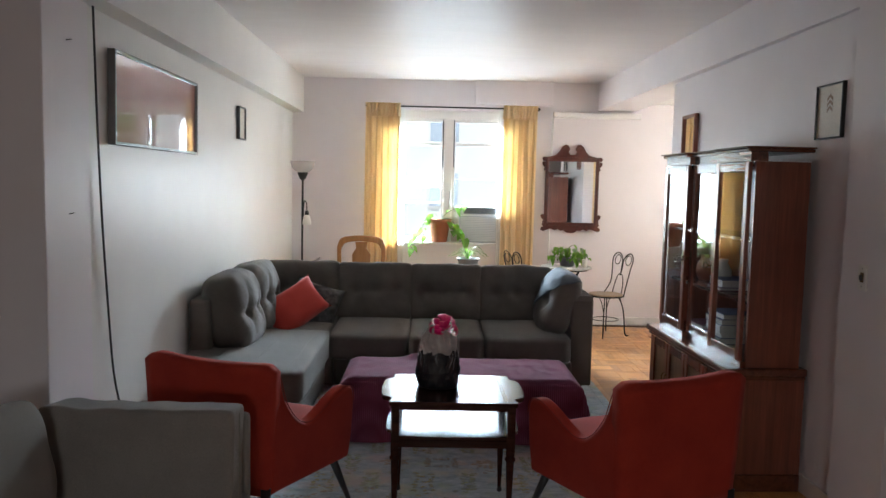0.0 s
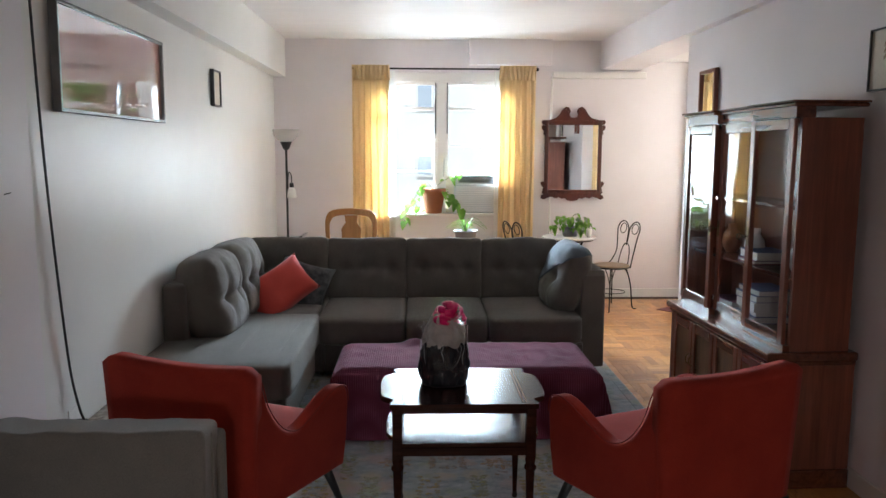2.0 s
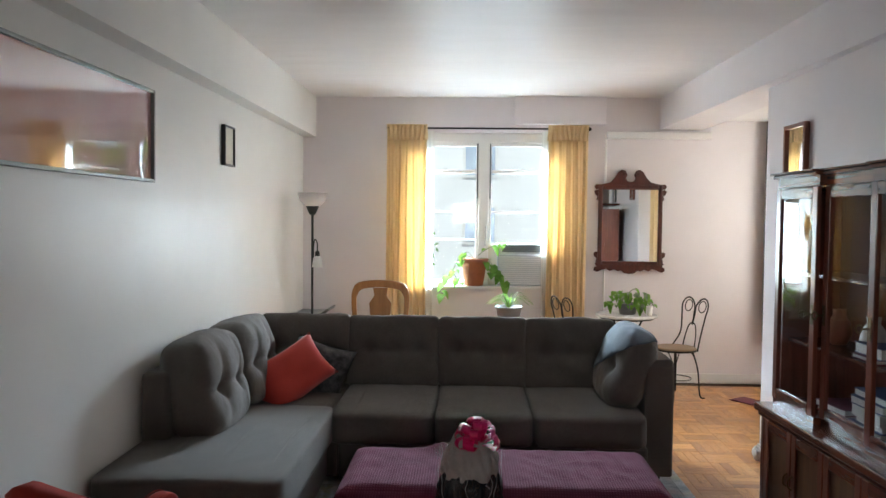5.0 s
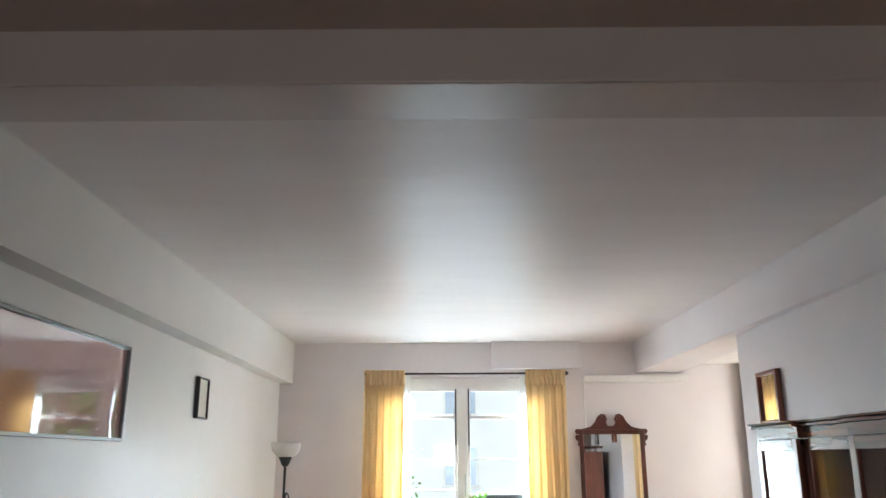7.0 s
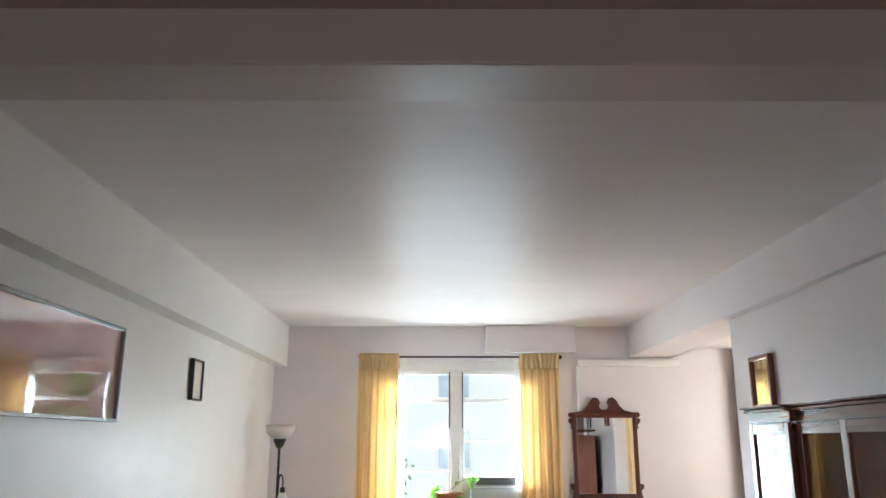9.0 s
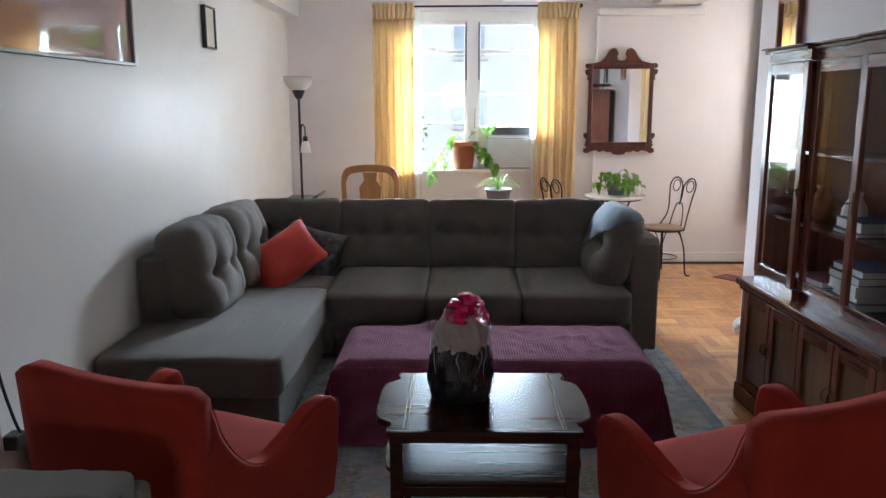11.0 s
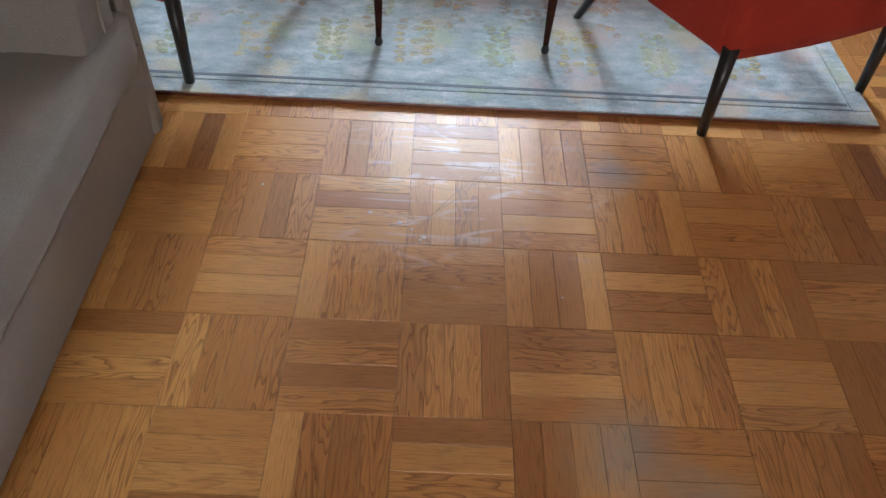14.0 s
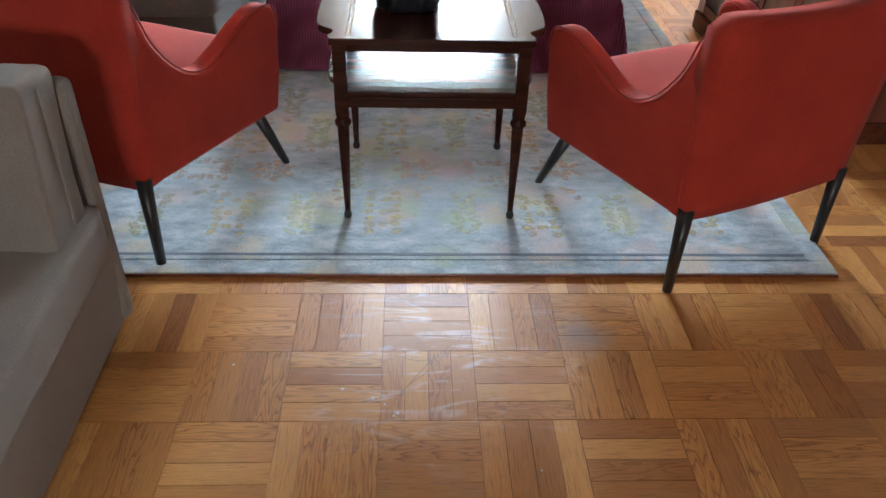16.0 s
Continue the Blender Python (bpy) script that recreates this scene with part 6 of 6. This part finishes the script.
part("wire", tube(spline([(-1.578, 3.385, 2.62), (-1.580, 3.41, 2.2), (-1.578, 3.43, 1.75), (-1.580, 3.47, 1.33), (-1.578, 3.52, 0.9), (-1.580, 3.57, 0.62), (-1.565, 3.60, 0.45), (-1.545, 3.605, 0.385)], 8), 0.0055, 8), BLACKPLASTIC, cbl, smooth=True)
out = thing("wall_outlet", "white wall outlet with a plugged-in black adapter", "outlet", pose(XL, 3.60, 0.39, 0, 0, 90))
part("plate", box(-0.035, 0.035, -0.006, -0.0005, -0.058, 0.058, bevel=0.002), WHITEPLASTIC, out)
part("adapter", box(-0.035, 0.03, -0.06, -0.0062, -0.05, 0.005, bevel=0.006), BLACKPLASTIC, out, "black plug-in adapter")
wkb = thing("patterned_box", "brown and cream patterned box tilted against the wall", "box", pose(-1.50, 3.80, 0.0) @ pose(0, 0, 0.004, 0, -6, 0))
part("body", box(-0.045, 0.045, -0.13, 0.13, 0.005, 0.365, bevel=0.008), WICKER, wkb)

# ---- outside ----
tagged(finish("ground", box(-400, 400, 9.2, 800, -4.2, -4.0), ASPHALT), "grey street ground beyond the window", "ground", kind="structure")


def facade(name, label, m, half, deep, high, storeys, pitch, wall_mat, win_mat):
    """A house seen from its front: storeys of framed windows under a flat roof edge."""
    bd = thing(name, label, "building", m, "houses across the street")
    part("wall", box(-half, half, 0, deep, 0, high), wall_mat, bd)
    part("roof", box(-half - 0.3, half + 0.3, -0.35, deep + 0.3, high + 0.005, high + 0.4), STONE, bd)
    part("base_course", box(-half - 0.1, half + 0.1, -0.15, -0.005, 0, 1.0), STONE, bd)
    count = int(2 * half / pitch)
    for f in range(storeys):
        z = 1.6 + f * (high - 1.2) / storeys
        for k in range(count):
            x = (k - (count - 1) / 2) * pitch
            w = part("window", box(x - 0.75, x + 0.75, -0.06, -0.004, z, z + 1.7), win_mat, bd)
            for s in (-1, 1):
                part("pane", box(x + s * 0.34 - 0.29, x + s * 0.34 + 0.29, -0.075, -0.0605, z + 0.12, z + 1.58), SKYPANE, w)
    return bd


facade("apartment_building", "pale rendered apartment building across the street", pose(0.5, 34, -4.0), 8.5, 10, 15.5, 5, 3.4, RENDER, STONE)
facade("apartment_building", "red brick apartment building beyond the street trees", pose(21, 36, -4.0), 10, 9, 11.5, 3, 3.1, BRICK, STONE)
facade("apartment_building", "low red brick building with a pale roof edge", pose(-19.5, 38, -4.0), 9, 8, 6.4, 2, 3.1, BRICK, STONE)
for x, y, h, seed in ((16.5, 27, 8.2, 1), (10.5, 28, 8.6, 2), (-4.5, 24, 5.0, 4), (-15, 28, 6.5, 3)):
    tr = thing("street_tree", "leafy green street tree in front of the brick building", "tree", pose(x, y, -4.0), "street trees")
    rn = random.Random(seed)
    bm = bmesh.new()
    add_tube(bm, [(0, 0, 0), (0.05, 0, 1.5), (0.0, 0.05, 3.0), (0.1, 0, 4.5), (0.1, 0, h * 0.85)], [0.2, 0.16, 0.14, 0.1, 0.03], 10)
    limbs = []
    for k in range(14):
        a, z0, L = rn.uniform(0, 6.28), rn.uniform(2.4, h * 0.75), rn.uniform(1.2, 2.6)
        tip = Vector((L * math.cos(a), L * math.sin(a), z0 + rn.uniform(0.8, 2.0)))
        add_tube(bm, spline([(0.05, 0, z0), tuple(tip * 0.5 + Vector((0, 0, z0 * 0.5 + 0.1))), tuple(tip)], 4), [0.06 - 0.006 * q for q in range(9)], 6)
        limbs.append(tip)
    part("trunk", bm, BARK, tr, smooth=True)
    vs, fs = [], []
    for k in range(5200):
        c = rn.choice(limbs) + Vector((rn.gauss(0, 0.55), rn.gauss(0, 0.55), rn.gauss(0, 0.45)))
        d = Vector((rn.gauss(0, 1), rn.gauss(0, 1), rn.gauss(0, 0.6))).normalized()
        e = d.orthogonal().normalized()
        s = rn.uniform(0.05, 0.10)
        b = len(vs)
        vs += [c - d * s * 1.5, c + e * s * 0.8, c + d * s * 1.5, c - e * s * 0.8]
        fs.append((b, b + 1, b + 2, b + 3))
    me = bpy.data.meshes.new("crown")
    me.from_pydata([tuple(v) for v in vs], [], fs)
    me.materials.append(FOLIAGE)
    new("crown", me).parent = tr

# ---- parquet ----
BS, GX, GY = 0.2315, -0.05, 1.882
STRIP = BS / 4


def strip_verts(L, w):
    c, t = 0.0007, 0.0003
    L, w = L / 2 - t, w / 2 - t
    return [(-L, -w, -0.0044), (L, -w, -0.0044), (L, w, -0.0044), (-L, w, -0.0044), (-L, -w, -0.0009), (L, -w, -0.0009), (L, w, -0.0009), (-L, w, -0.0009), (-L + c, -w + c, 0), (L - c, -w + c, 0), (L - c, w - c, 0), (-L + c, w - c, 0)]


FACES = [(0, 1, 5, 4), (1, 2, 6, 5), (2, 3, 7, 6), (3, 0, 4, 7), (4, 5, 9, 8), (5, 6, 10, 9), (6, 7, 11, 10), (7, 4, 8, 11), (8, 9, 10, 11)]


def with_uv(me, pts):
    uv = me.uv_layers.new(name="UVMap")
    for l in me.loops:
        uv.data[l.index].uv = pts[l.vertex_index]


sv = strip_verts(BS, STRIP)
plank_mesh = bpy.data.meshes.new("plank")
plank_mesh.from_pydata(sv, [], FACES)
with_uv(plank_mesh, [(v[0], v[1]) for v in sv])
plank_mesh.materials.append(OAK)
allv, allf, alluv = [], [], []
rn = random.Random(11)
for i in range(-13, 15):
    for j in range(-21, 29):
        x0, y0 = GX + i * BS, GY + j * BS
        if y0 + BS > 8.5 or x0 < -3.0 or x0 + BS > AX:
            continue
        along_y = (i + j) % 2 == 0
        near = -3 <= i <= 5 and -3 <= j <= 4
        for k in range(4):
            o = (k + 0.5) * STRIP
            c = (x0 + o, y0 + BS / 2) if along_y else (x0 + BS / 2, y0 + o)
            lift = rn.uniform(-0.0005, 0.0)
            if near:
                p = new("plank", plank_mesh)
                p.parent = sub
                p.matrix_world = pose(c[0], c[1], lift, 0, 0, 90 if along_y else 0)
            else:
                b = len(allv)
                for v in sv:
                    allv.append((c[0] - v[1], c[1] + v[0], v[2] + lift) if along_y else (c[0] + v[0], c[1] + v[1], v[2] + lift))
                    alluv.append((v[0], v[1]))
                allf += [tuple(q + b for q in f) for f in FACES]
me = bpy.data.meshes.new("far_planks")
me.from_pydata(allv, [], allf)
with_uv(me, alluv)
me.materials.append(OAK)
for fx, fy, fr in ((-0.143, 2.445, 0.005), (-0.069, 2.415, 0.006), (-0.039, 2.394, 0.004), (-0.009, 2.368, 0.006), (-0.017, 2.359, 0.004), (-0.42, 2.529, 0.004), (0.31, 2.2, 0.003)):
    part("paint_fleck", lathe([(fr, 0.0002), (fr * 0.7, 0.0012)], 7, (fx, fy, 0)), WHITEPLASTIC, sub, "white paint fleck")
for pts in ([(-0.02, 2.40), (0.06, 2.52), (0.13, 2.60), (0.17, 2.62)], [(-0.02, 2.56), (0.05, 2.54), (0.12, 2.57), (0.16, 2.64)], [(0.02, 2.46), (0.09, 2.53), (0.12, 2.60)], [(0.14, 2.55), (0.22, 2.57), (0.27, 2.55)], [(-0.20, 2.55), (-0.09, 2.53), (-0.02, 2.55)]):
    line = spline([(a, b, 0) for a, b in pts], 6)
    bm = bmesh.new()
    for q, w in zip(line, line[1:]):
        d = (w - q).normalized() * 0.0009
        e = Vector((-d.y, d.x, 0))
        bm.faces.new([bm.verts.new(v + Vector((0, 0, 0.0005))) for v in (q - e, w - e, w + e, q + e)])
    part("scratch", bm, SEATPAD, sub, "pale scratch in the varnish")
rest = new("planks", me)
rest.parent = sub
tagged(rest, "oak parquet strips", kind="stuff")
